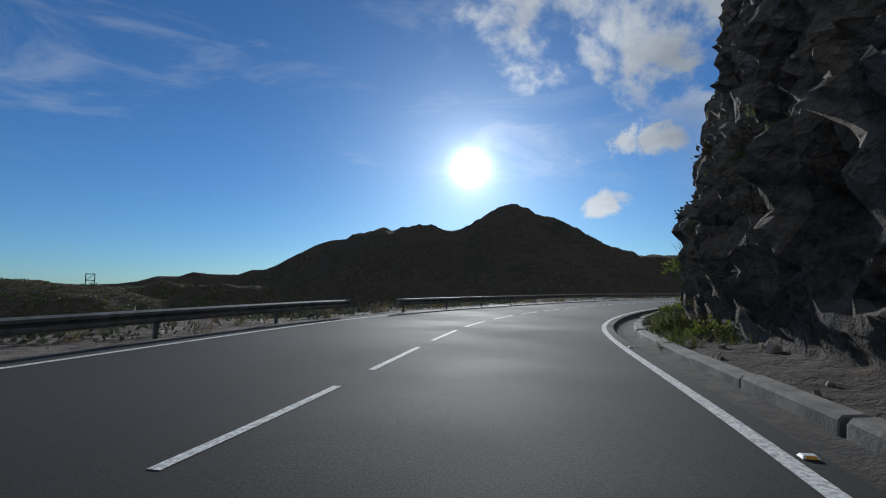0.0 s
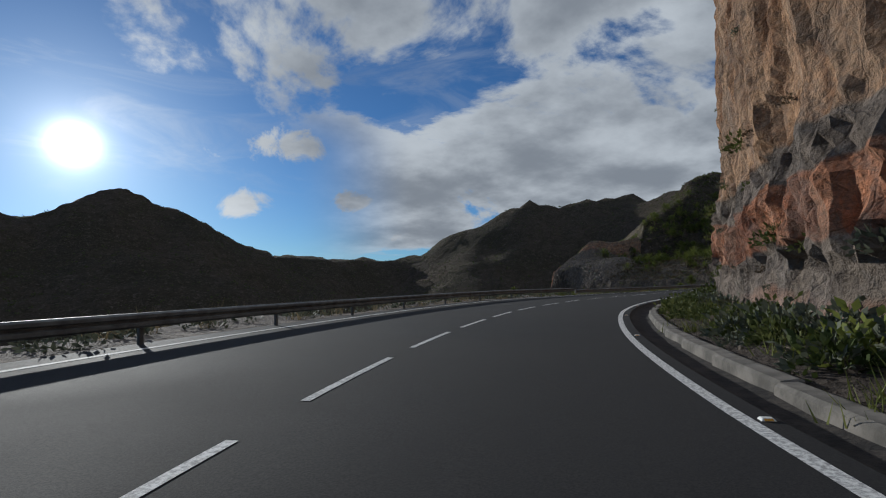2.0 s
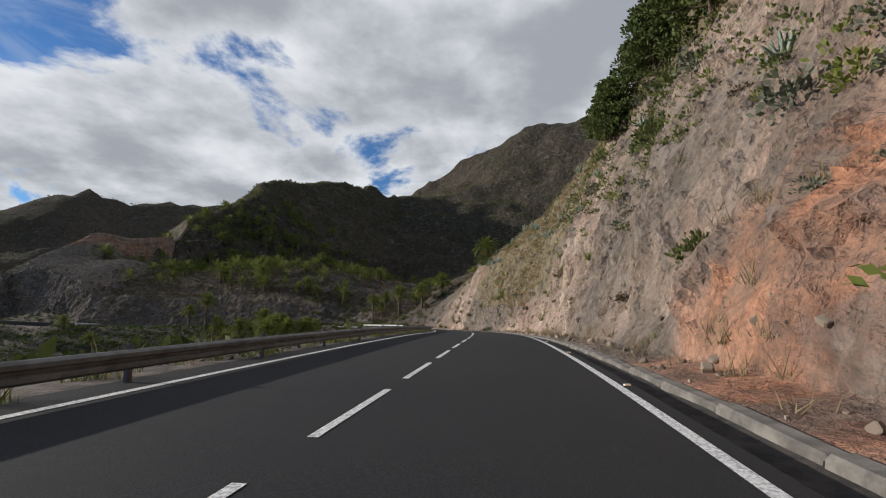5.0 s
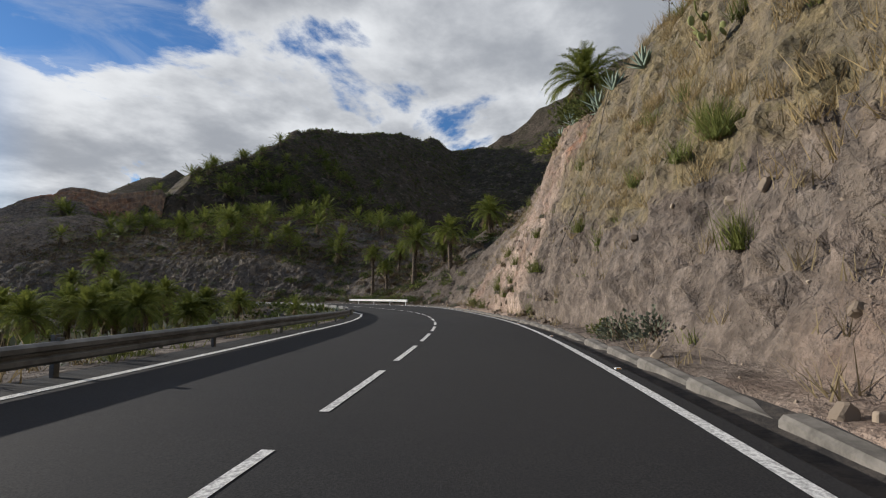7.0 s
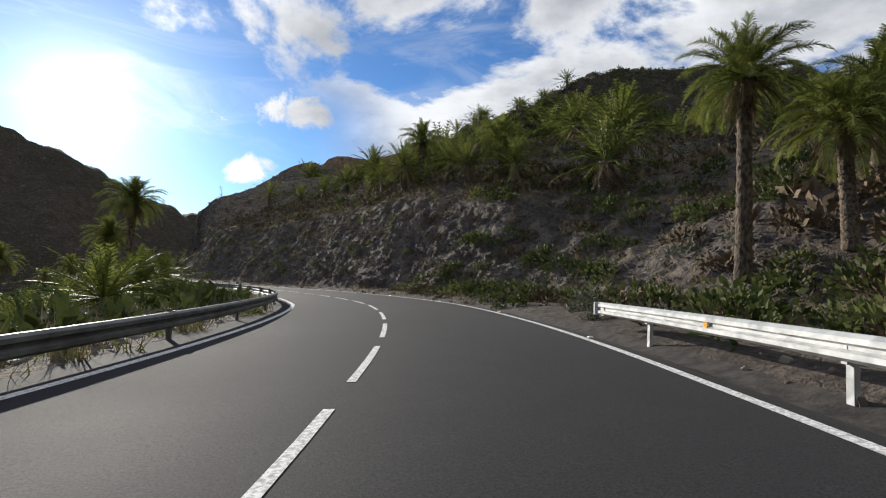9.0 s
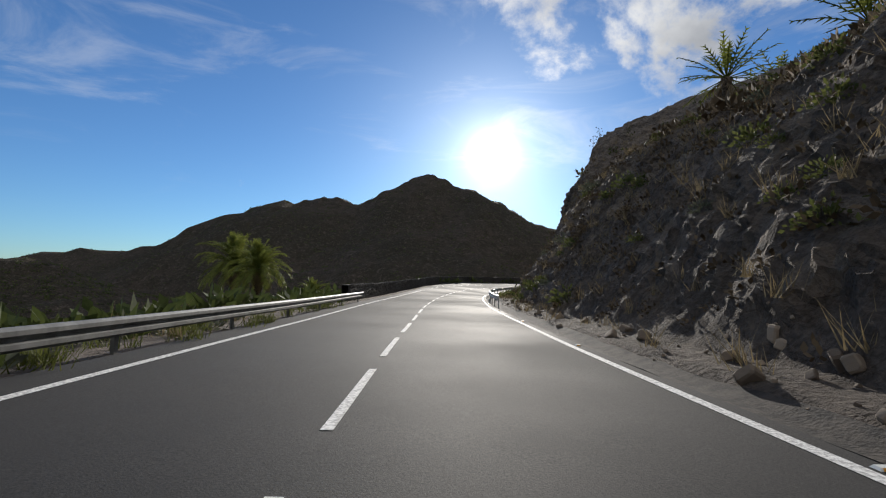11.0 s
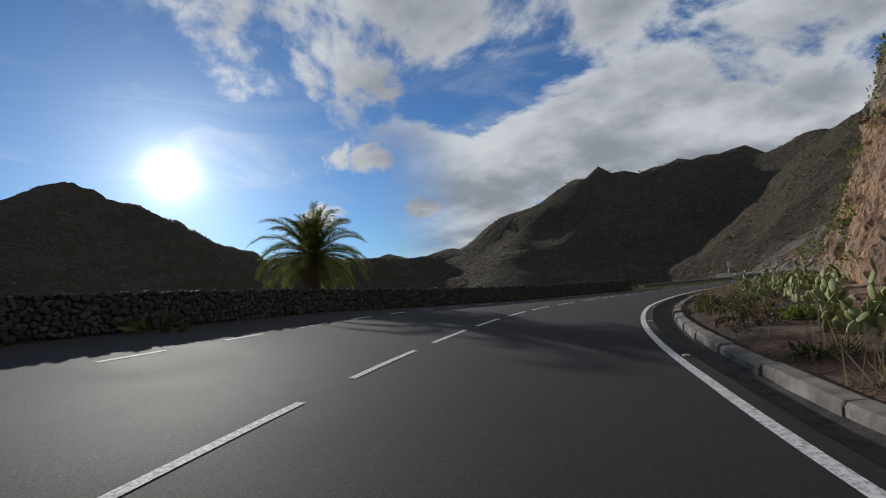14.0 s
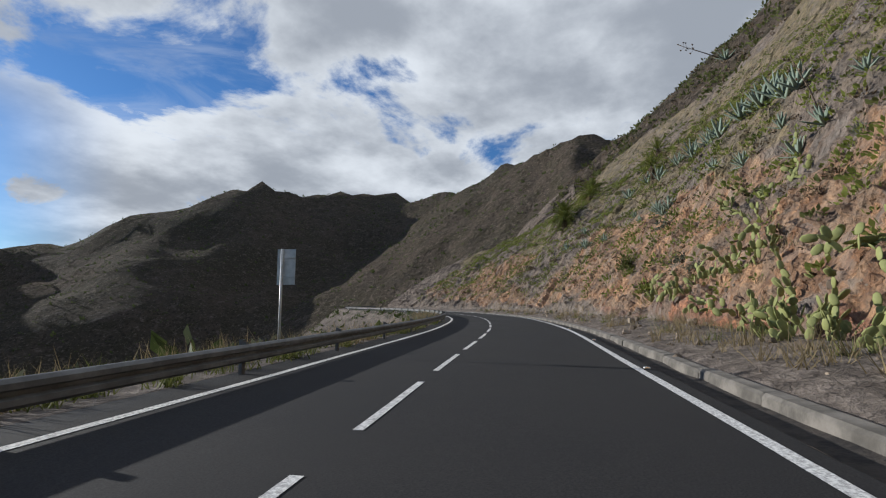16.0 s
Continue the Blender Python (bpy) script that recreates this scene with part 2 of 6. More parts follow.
def make_materials():
    M = {}
    # asphalt: fine chips, faint wheel polish and stains
    a = Mat("asphalt", 0.8, spec=0.14)
    fine, mid, wide = a.noise(55, 3, 0.7), a.noise(1.6, 4), a.noise(0.12, 3)
    base = a.mix(a.ramp(fine, 0.3, 0.75), (0.016, 0.016, 0.017), (0.046, 0.044, 0.044))
    base = a.mix(a.math("MULTIPLY", a.ramp(mid, 0.35, 0.7), 0.35), base, (0.022, 0.022, 0.024))
    a.color(a.mix(a.math("MULTIPLY", a.ramp(wide, 0.4, 0.65), 0.4), base, (0.043, 0.041, 0.040)))
    a.put(a.ramp(wide, 0.3, 0.7, 0.8, 0.95), a.b.inputs["Roughness"])
    M["asphalt"] = a.bump(a.noise(70, 2, 0.8), 0.35, 0.01).m
    p = Mat("road_paint", 0.8, spec=0.2)
    p.color(p.mix(p.ramp(p.noise(22, 4, 0.7), 0.35, 0.62), (0.34, 0.33, 0.32), (0.78, 0.77, 0.74)))
    M["paint"] = p.bump(p.noise(60, 2), 0.3, 0.006).m
    c = Mat("concrete", 0.9)
    c.color(c.mix(c.ramp(c.noise(1.7, 6, 0.65), 0.3, 0.7), (0.078, 0.071, 0.061), (0.21, 0.19, 0.165)))
    M["concrete"] = c.bump(c.noise(14, 4, 0.7), 0.5, 0.02).m
    # gutter earth, its colour darkened to carry the shadow lying in it
    g = Mat("gutter_in_shade", 0.95)
    g.color(g.mix(g.ramp(g.noise(3.0, 5, 0.7), 0.35, 0.65), (0.02, 0.018, 0.017), (0.06, 0.05, 0.042)))
    M["gutter"] = g.bump(g.noise(18, 3, 0.7), 0.7, 0.03).m
    z = Mat("galvanised_steel", 0.5, 0.3, 0.5)
    z.color(z.mix(z.ramp(z.noise(3.5, 5, 0.6), 0.3, 0.7), (0.36, 0.37, 0.36), (0.56, 0.56, 0.54)))
    z.put(z.ramp(z.noise(9, 3), 0.3, 0.7, 0.34, 0.6), z.b.inputs["Roughness"])
    M["steel"] = z.m
    # darker copy of the rail steel: the backlit side's shade as base colour
    q = Mat("steel_in_shade", 0.6, 0.35, 0.35)
    q.color(q.mix(q.ramp(q.noise(2.5, 6, 0.65), 0.3, 0.7), (0.10, 0.10, 0.098), (0.20, 0.20, 0.195)))
    M["shade_steel"] = q.m
    # ground of the slopes: soil kinds come from how the hillside is made
    e = Mat("hillside", 0.95, spec=0.15)
    red, pale, dark, dry, ochre = e.attr("red"), e.attr("pale"), e.attr("dark"), e.attr("dry"), e.attr("ochre")
    n1, n2, n3, n4 = e.noise(0.35, 7, 0.62), e.noise(1.6, 6, 0.65), e.noise(7, 5, 0.7), e.noise(0.09, 4)
    streak = e.noise(1.0, 5, 0.65, e.stretch(1.3, 1.3, 0.28))
    rock = e.mix(e.ramp(n2, 0.35, 0.68), (0.105, 0.082, 0.066), (0.27, 0.215, 0.175))
    redc = e.mix(e.ramp(n1, 0.38, 0.66), (0.25, 0.088, 0.045), (0.53, 0.23, 0.12))
    palec = e.mix(e.ramp(n1, 0.35, 0.66), (0.29, 0.19, 0.14), (0.54, 0.41, 0.32))
    palec = e.mix(e.ramp(streak, 0.52, 0.66, 0, 0.7), palec, (0.20, 0.155, 0.125))
    ochrec = e.mix(e.ramp(streak, 0.36, 0.64), (0.25, 0.125, 0.065), (0.52, 0.31, 0.175))
    darkc = e.mix(e.ramp(n2, 0.36, 0.7), (0.115, 0.094, 0.080), (0.30, 0.25, 0.21))
    dryc = e.mix(e.ramp(n2, 0.3, 0.7), (0.105, 0.088, 0.045), (0.30, 0.235, 0.13))
    col = e.mix(e.ramp(e.math("ADD", red, e.math("MULTIPLY", n1, 0.7)), 0.75, 1.05), rock, redc)
    col = e.mix(e.ramp(e.math("ADD", pale, e.math("MULTIPLY", n4, 0.7)), 0.75, 1.05), col, palec)
    col = e.mix(e.ramp(e.math("ADD", ochre, e.math("MULTIPLY", n1, 0.7)), 0.75, 1.0), col, ochrec)
    col = e.mix(e.ramp(e.math("ADD", dark, e.math("MULTIPLY", n1, 0.7)), 0.75, 1.05), col, darkc)
    col = e.mix(e.ramp(e.math("ADD", dry, e.math("MULTIPLY", n2, 0.8)), 0.8, 1.1), col, dryc)
    col = e.mix(e.ramp(n3, 0.62, 0.36, 0.0, 0.5), col, (0.085, 0.070, 0.058))
    col = e.mix(e.math("MULTIPLY", e.ramp(e.noise(16, 3, 0.7), 0.56, 0.72, 0.0, 0.4), e.attr("stony")), col, (0.36, 0.30, 0.25))
    # near-black soil: shade painted into the colour, and naturally dark ground
    col = e.mix(e.math("MULTIPLY", e.attr("shade_soil"), 0.85), col, e.mix(e.ramp(n3, 0.35, 0.65), (0.028, 0.023, 0.019), (0.085, 0.068, 0.055)))
    block = e.t.nodes.new("ShaderNodeSeparateColor")
    e.t.links.new(e.voronoi(1.0, "F1", e.stretch(0.95, 0.95, 0.5), "Color"), block.inputs[0])
    col = e.mix(e.math("MULTIPLY", e.ramp(block.outputs[0], 0.45, 0.75, 0.0, 0.75), e.attr("stony")), col, (0.115, 0.098, 0.082))
    col = e.mix(e.math("MULTIPLY", e.ramp(block.outputs[1], 0.55, 0.85, 0.0, 0.6), e.attr("stony")), col, (0.29, 0.225, 0.165))
    warp = e.t.nodes.new("ShaderNodeVectorMath")
    warp.operation = "ADD"
    jit = e.t.nodes.new("ShaderNodeTexNoise")
    jit.inputs["Scale"].default_value = 0.9
    e.t.links.new(e.co, jit.inputs["Vector"])
    e.t.links.new(e.co, warp.inputs[0])
    damp = e.t.nodes.new("ShaderNodeVectorMath")
    damp.operation = "SCALE"
    damp.inputs["Scale"].default_value = 0.5
    e.t.links.new(jit.outputs["Color"], damp.inputs[0])
    e.t.links.new(damp.outputs[0], warp.inputs[1])
    crack = e.voronoi(0.75, "DISTANCE_TO_EDGE", warp.outputs[0])
    crack2 = e.voronoi(2.4, "DISTANCE_TO_EDGE", warp.outputs[0])
    gap = e.math("MULTIPLY", e.ramp(crack, 0.0, 0.022, 0.75, 1.0), e.ramp(crack2, 0.0, 0.04, 0.88, 1.0))
    tone = e.attr("tone")
    col = e.mix(e.math("MULTIPLY", e.ramp(tone, 0.62, 0.78, 0.0, 0.55), e.attr("stony")), col, (0.27, 0.24, 0.215))
    col = e.mix(e.math("MULTIPLY", e.ramp(tone, 0.45, 0.25, 0.0, 0.6), e.attr("stony")), col, (0.13, 0.115, 0.10))
    e.color(e.mix(e.math("MULTIPLY", e.math("SUBTRACT", 1.0, gap), e.attr("stony")), col, (0.03, 0.025, 0.022)))
    height = e.math("ADD", e.math("MULTIPLY", n2, 1.0), e.math("MULTIPLY", n3, 0.45))
    chips = e.math("MULTIPLY", e.voronoi(3.4, "F1", warp.outputs[0]), e.attr("stony"))
    M["hill"] = e.bump(e.math("ADD", e.math("ADD", height, chips), e.math("MULTIPLY", gap, 0.25)), 1.0, 0.3).m
    # far mountains: scrub on brown rock
    f = Mat("mountain_scrub", 1.0, spec=0.05)
    m1, m2, m3 = f.noise(0.006, 8, 0.6), f.noise(0.05, 6, 0.65), f.noise(0.25, 5, 0.7)
    fc = f.mix(f.ramp(m1, 0.4, 0.62), (0.088, 0.069, 0.054), (0.060, 0.052, 0.038))
    fc = f.mix(f.ramp(m2, 0.45, 0.62), fc, (0.062, 0.053, 0.036))
    fc = f.mix(f.ramp(m3, 0.55, 0.72, 0, 0.5), fc, (0.12, 0.098, 0.077))
    fc = f.mix(f.ramp(f.noise(0.11, 6, 0.72), 0.54, 0.66, 0, 0.85), fc, (0.15, 0.12, 0.099))
    fc = f.mix(f.ramp(f.voronoi(0.22), 0.42, 0.12, 0.0, 0.75), fc, (0.036, 0.034, 0.022))
    fc = f.mix(f.ramp(f.noise(0.9, 5, 0.7), 0.52, 0.68, 0, 0.75), fc, (0.040, 0.038, 0.026))
    fc = f.mix(f.ramp(f.noise(0.34, 6, 0.75), 0.555, 0.645, 0, 0.75), fc, (0.205, 0.168, 0.138))
    f.color(f.mix(f.attr("near"), fc, (0.075, 0.062, 0.048)))
    crag = f.noise(0.018, 9, 0.66)
    M["mountain"] = f.bump(f.math("ADD", f.math("ADD", m2, f.math("MULTIPLY", m3, 0.4)), f.math("MULTIPLY", crag, 2.6)), 1.0, 9.0).m
    return M


MT = make_materials()

# ---------------------------------------------------------------- the road's line
NODES = np.array([(-22.3, -55.28), (-15.46, -35.83), (-8.19, -17.41), (-2.92, 1.15), (0.67, 20.66), (8.95, 38.49), (20.27, 54.74), (34.57, 68.44), (51.7, 78.2), (71.1, 82.8), (91, 83.9), (111, 83.9), (131.2, 83.9), (151.2, 84.5), (171, 86.2), (190.5, 89.6), (209.3, 95), (226.8, 103.7), (241.4, 116.7), (251.8, 133.4), (256.2, 152.5), (256.3, 172.2), (254.4, 191.9), (252.7, 211.5), (252.5, 231), (255.2, 250.2), (262.8, 268.2), (275.6, 283.1), (291.8, 294.3), (310.3, 301.7), (329.3, 306.6), (348.6, 311.4), (366.5, 318), (383, 327.5), (398, 339), (411, 352.5), (424, 366), (439, 377), (457, 384), (477, 388)])


def spline(pts, step=1.0):
    """Catmull-Rom through pts, resampled to even steps of length."""
    p = np.vstack([2 * pts[0] - pts[1], pts, 2 * pts[-1] - pts[-2]])
    out = []
    for i in range(1, len(p) - 2):
        for u in np.linspace(0, 1, 40, endpoint=False):
            out.append(0.5 * (2 * p[i] + (p[i + 1] - p[i - 1]) * u + (2 * p[i - 1] - 5 * p[i] + 4 * p[i + 1] - p[i + 2]) * u ** 2 + (3 * p[i] - p[i - 1] - 3 * p[i + 1] + p[i + 2]) * u ** 3))
    out = np.array(out)
    s = np.concatenate([[0], np.cumsum(np.hypot(*np.diff(out, axis=0).T))])
    q = np.arange(0, s[-1], step)
    return np.column_stack([np.interp(q, s, out[:, k]) for k in (0, 1)])


LINE = spline(NODES)
S0 = -float(np.argmin(np.hypot(LINE[:, 0] - NODES[3, 0], LINE[:, 1] - NODES[3, 1])))  # s = 0 where the drive begins
SV = S0 + np.arange(len(LINE))
HEAD = np.unwrap(np.arctan2(*np.gradient(LINE, axis=0).T))
HEAD = np.convolve(np.pad(HEAD, 3, mode="edge"), np.ones(7) / 7, mode="valid")
S_MIN, S_MAX = SV[0] + 2, SV[-1] - 2


def table(rows):
    """Columns of values along the road, as functions of s."""
    a = np.array(rows, dtype=float)

    def at(s, k=1):
        return np.interp(s, a[:, 0], a[:, k])
    return at


# s, white edge line on the right, centre line, white edge line on the left (metres from the driven line)
lanes = table([(-70, 2.16, -2.01, -7.34), (5, 2.11, -2.11, -7.44), (22, 2.12, -2.22, -6.63), (38, 2.10, -2.16, -6.28), (55, 2.10, -1.96, -6.14), (71, 2.04, -2.12, -7.12), (88, 2.26, -2.14, -7.04), (104, 2.78, -1.68, -6.67), (121, 2.50, -1.26, -5.30), (145, 1.96, -1.64, -4.78), (215, 1.93, -1.63, -5.55), (237, 2.25, -1.51, -5.22),
               (270, 2.69, -1.15, -5.64), (287, 3.19, -0.91, -4.82), (303, 3.23, -0.94, -4.25), (320, 3.50, -0.68, -3.85), (336, 3.06, -0.97, -4.24), (412, 2.55, -1.09, -4.49), (435, 2.14, -1.68, -5.60), (452, 1.85, -2.06, -6.50), (468, 1.88, -2.54, -7.10), (485, 1.59, -2.99, -8.20), (502, 1.89, -2.38, -6.16), (519, 2.01, -1.59, -4.53), (535, 2.17, -1.47, -4.14)])
bank = table([(0, -0.15), (16, -1.3), (33, -1.7), (50, -2.1), (66, -1.7), (83, -1.4), (99, -1.4), (116, -0.35), (139, 0.4), (215, 0.3), (231, -0.2), (248, -0.8), (264, 0.0), (281, 2.4), (297, 1.4), (313, 0.2), (330, -0.1),
              (405, -1.3), (412, -2.2), (428, -4.8), (445, -5.3), (461, -4.5), (478, -4.1), (494, -1.9), (511, -0.5), (527, 0.3)])
# right side: s, width of the verge, height of the cut face, its run, slope above
RIGHT = table([(-70, 1.5, 14.0, 3.0, 0.90), (0, 1.3, 15.0, 2.2, 0.90), (25, 1.7, 15.0, 2.6, 0.90), (42, 3.0, 15.0, 4.6, 0.90), (60, 2.8, 15.0, 3.2, 0.90), (78, 2.5, 16.0, 1.0, 0.80), (100, 2.5, 14.0, 1.8, 0.90), (118, 2.0, 10.5, 3.6, 1.80), (130, 1.9, 7.6, 3.8, 1.95), (140, 1.8, 5.2, 3.6, 1.90), (158, 1.7, 7.0, 4.5, 1.85), (178, 1.4, 12.5, 6.5, 1.95), (200, 1.3, 18.5, 7.5, 1.90), (225, 1.1, 19.5, 7.8, 1.60), (243, 1.0, 14.5, 5.8, 1.10),
               (258, 0.9, 13.5, 4.4, 0.90), (267, 0.9, 13.0, 4.4, 0.90), (274, 1.3, 11.0, 5.5, 0.90), (280, 2.0, 8.6, 6.0, 0.90), (288, 2.5, 4.8, 4.5, 0.75), (296, 3.0, 4.2, 4.0, 0.75), (306, 4.5, 1.8, 4.0, 0.28), (318, 5.0, 4.5, 5.0, 0.40), (332, 2.6, 7.0, 4.0, 0.45), (345, 1.2, 8.0, 5.4, 0.61), (380, 1.2, 8.0, 6.0, 0.55), (404, 1.6, 9.0, 5.0, 0.50), (414, 6.5, 13.0, 4.0, 0.46), (436, 9.5, 15.0, 3.5, 0.40), (450, 1.5, 16.0, 3.8, 0.50), (456, 1.9, 16.0, 3.4, 0.70), (463, 2.5, 16.0, 3.2, 0.90), (472, 4.5, 15.0, 3.0, 1.00), (482, 7.5, 14.0, 3.2, 1.10), (490, 7.5, 14.0, 3.8, 1.50), (505, 5.5, 13.0, 5.0, 1.50), (520, 4.6, 11.0, 6.0, 1.50), (540, 4.0, 7.2, 5.0, 1.64), (580, 3.0, 5.3, 5.0, 1.25), (640, 3.0, 3.8, 5.0, 0.71)])
# left side: s, width of the verge, fall of the slope beyond
LEFT = table([(-70, 3.0, 0.45), (90, 3.0, 0.45), (200, 2.5, 0.5), (240, 2.5, 0.45), (290, 3.0, 0.5), (345, 5.0, 0.45), (380, 4.0, 0.45), (405, 3.0, 0.5), (500, 4.0, 0.5), (520, 2.2, 0.6), (560, 1.8, 0.85), (660, 1.8, 0.85)])


def smooth(a, b, v):
    u = np.clip((v - a) / (b - a), 0, 1)
    return u * u * (3 - 2 * u)


def fbm(x, y, z=0.0, octaves=4, seed=0.0):
    """Value noise in numpy: about -1 to 1."""
    x, y, z = np.broadcast_arrays(np.asarray(x, float), np.asarray(y, float), np.asarray(z, float))
    out, amp, tot = np.zeros(x.shape), 1.0, 0.0
    for o in range(octaves):
        fx, fy, fz = x * 2 ** o + 17.3 * o + seed, y * 2 ** o - 9.1 * o + 3.7 * seed, z * 2 ** o + 5.3 * o
        ix, iy, iz = np.floor(fx).astype(np.int64), np.floor(fy).astype(np.int64), np.floor(fz).astype(np.int64)
        ux, uy, uz = fx - ix, fy - iy, fz - iz
        ux, uy, uz = ux * ux * (3 - 2 * ux), uy * uy * (3 - 2 * uy), uz * uz * (3 - 2 * uz)
        v = 0.0
        for a in (0, 1):
            for b in (0, 1):
                for c in (0, 1):
                    h = (ix + a) * 374761393 + (iy + b) * 668265263 + (iz + c) * 2147483647
                    h = (h ^ (h >> 13)) * 1274126177
                    h = ((h ^ (h >> 16)) & 0xFFFF) / 32767.5 - 1.0
                    v = v + h * (ux if a else 1 - ux) * (uy if b else 1 - uy) * (uz if c else 1 - uz)
        out, tot, amp = out + amp * v, tot + amp, amp * 0.5
    return out / tot * 1.6


def place(s, d):
    """World x, y of a spot s along the road and d to its right."""
    x, y, h = (np.interp(s, SV, q) for q in (LINE[:, 0], LINE[:, 1], HEAD))
    return x + d * np.cos(h), y - d * np.sin(h)


GRADE = np.tan(np.radians(np.interp(SV, [160, 205, 262, 300, 345, 412], [0.0, -2.6, -2.6, -1.9, -1.8, 0.0])))
RISE = np.concatenate([[0.0], np.cumsum(0.5 * (GRADE[1:] + GRADE[:-1]))])


def rise(s):
    """Height of the road's line: level, a gentle descent round the bend, level again."""
    return np.interp(s, SV, RISE)


def road_z(s, d):
    return rise(s) + np.clip(d, -16, 7) * np.tan(np.radians(bank(s)))


def side_height(s, d):
    """Height of the made ground beside the road, with no roughness."""
    r, l = lanes(s, 1), lanes(s, 3)
    z = road_z(s, d)
    e = d - (r + 1.25)
    w, hc, run, up = (RIGHT(s, k) for k in (1, 2, 3, 4))
    face = np.clip((e - w) / run, 0, 1)
    above = np.maximum(e - w - run, 0)
    talus = smooth(404, 414, s) * (1 - smooth(440, 450, s)) * 0.42 * np.clip(e - 1.5, 0, 8)
    right = 0.12 * np.clip(e, 0, 3) + talus + hc * face + up * 38 * (1 - np.exp(-above / 38))
    q = (l - 1.0) - d
    wl_, fall = LEFT(s, 1), LEFT(s, 2)
    left = -fall * 70 * (1 - np.exp(-np.maximum(q - wl_, 0) / 70)) - 0.05 * np.clip(q, 0, 4)
    return z + np.where(e > 0, right, 0) + np.where(q > 0, left, 0)


# ridges of the hills round about: lines of tops, and how steeply they fall
RIDGES = [
    ((0.56, 0.56), [(-1900, 1000, 5), (-1330, 1250, 6), (-994, 1300, 36), (-840, 1317, 62), (-711, 1317, 52), (-520, 1317, 70), (-364, 1317, 145), (-230, 1317, 184), (-177, 1317, 194), (-110, 1317, 196), (-52, 1317, 188), (20, 1317, 208), (60, 1317, 223), (99, 1317, 232), (135, 1317, 224), (175, 1317, 205), (249, 1317, 176), (330, 1317, 136), (410, 1330, 112), (482, 1335, 116), (560, 1345, 100), (700, 1340, 94), (822, 1310, 92), (906, 1253, 124), (990, 1180, 188), (1076, 1106, 242), (1173, 1000, 231), (1327, 897, 262), (1300, 700, 235)]),
    ((0.68, 0.68), [(1300, 700, 233), (934, 380, 191), (846, 242, 165), (760, 52, 242), (680, -200, 244), (520, -480, 230)]),
    ((0.86, 0.98), [(846, 242, 160), (604, 214, 106), (530, 233, 104), (470, 240, 88), (421, 250, 80), (395, 242, 68), (354, 244, 48), (330, 249, 27), (312, 255, 20), (283, 259, 16), (266, 246, -2)]),
    ((0.30, 0.30), [(-900, 420, 6), (-640, 560, 14), (-420, 690, 10), (-330, 760, 4)]),
    ((0.72, 0.72), [(1050, 1112, 226), (1092, 1080, 244), (1106, 1068, 256), (1116, 1058, 259), (1128, 1049, 250), (1165, 1022, 236)]),
]


def hills(x, y):
    best = -70.0 - 60 * smooth(60, 420, np.hypot(x - 150, y - 120))
    warp = 60 * fbm(x / 260, y / 260, 0, 3, 4.0)
    for falls, pts in RIDGES:
        for (ax, ay, az), (bx, by, bz) in zip(pts[:-1], pts[1:]):
            vx, vy = bx - ax, by - ay
            u = np.clip(((x - ax) * vx + (y - ay) * vy) / (vx * vx + vy * vy), 0, 1)
            far = np.hypot(x - ax - u * vx, y - ay - u * vy)
            top = az + u * (bz - az)
            fall = np.where((x - ax) * vy - (y - ay) * vx > 0, falls[1], falls[0])
            z = top - fall * np.maximum(far - 5 + np.clip(far / 200, 0, 1) * warp, 0)
            best = np.maximum(best, z)
    rough = smooth(90, 480, np.hypot(x - 200, y - 150))
    spine = 1 - np.abs(fbm(x / 170, y / 170, 0, 5, 9.0))
    crag = np.abs(fbm(x / 45, y / 45, 0, 4, 2.0))
    jag = (1 - rough) * 7 * (0.3 - np.abs(fbm(x / 17, y / 17, 0, 3, 17.0))) * smooth(8, 40, best)
    return best + jag + rough * (34 * (spine - 0.72) * smooth(-60, 40, best) + 7 * (crag - 0.35)) + (1 - rough) * 3 * (crag - 0.35)


def near_road(x, y):
    """s and d of points: by the nearest point of the road's line."""
    x, y = np.ravel(x), np.ravel(y)
    s, d = np.empty(len(x)), np.empty(len(x))
    for i in range(0, len(x), 20000):
        c = slice(i, i + 20000)
        j = np.argmin((x[c, None] - LINE[None, ::2, 0]) ** 2 + (y[c, None] - LINE[None, ::2, 1]) ** 2, axis=1) * 2
        vx, vy = x[c] - LINE[j, 0], y[c] - LINE[j, 1]
        s[c] = SV[j] + vx * np.sin(HEAD[j]) + vy * np.cos(HEAD[j])
        lat = vx * np.cos(HEAD[j]) - vy * np.sin(HEAD[j])
        d[c] = np.sign(lat) * np.hypot(vx, vy)
    return s, d


def ground_z(x, y, shift=0.0):
    """The lie of the land: the road's own slopes close by, the hills beyond."""
    shape = np.shape(x)
    s, d = near_road(x, y)
    dd = np.where(d > 0, np.maximum(d - shift, 0), d)
    side = side_height(s, dd)
    g = hills(np.ravel(x), np.ravel(y))
    right = d > 0
    g = np.where(right, np.maximum(g, side * 0.6), np.minimum(g, np.maximum(side, g)))
    k = np.where(right, smooth(28, 95, d), smooth(30, 140, -d))
    k = np.maximum(k, smooth(S_MAX - 25, S_MAX, s))
    z = side * (1 - k) + g * k
    # the saddle behind the spur between the two bends
    z = z - 10 * np.exp(-((np.ravel(x) - 318) ** 2 + (np.ravel(y) - 252) ** 2) / (2 * 22.0 ** 2)) * smooth(25, 40, d)
    return z.reshape(shape), s.reshape(shape), d.reshape(shape)


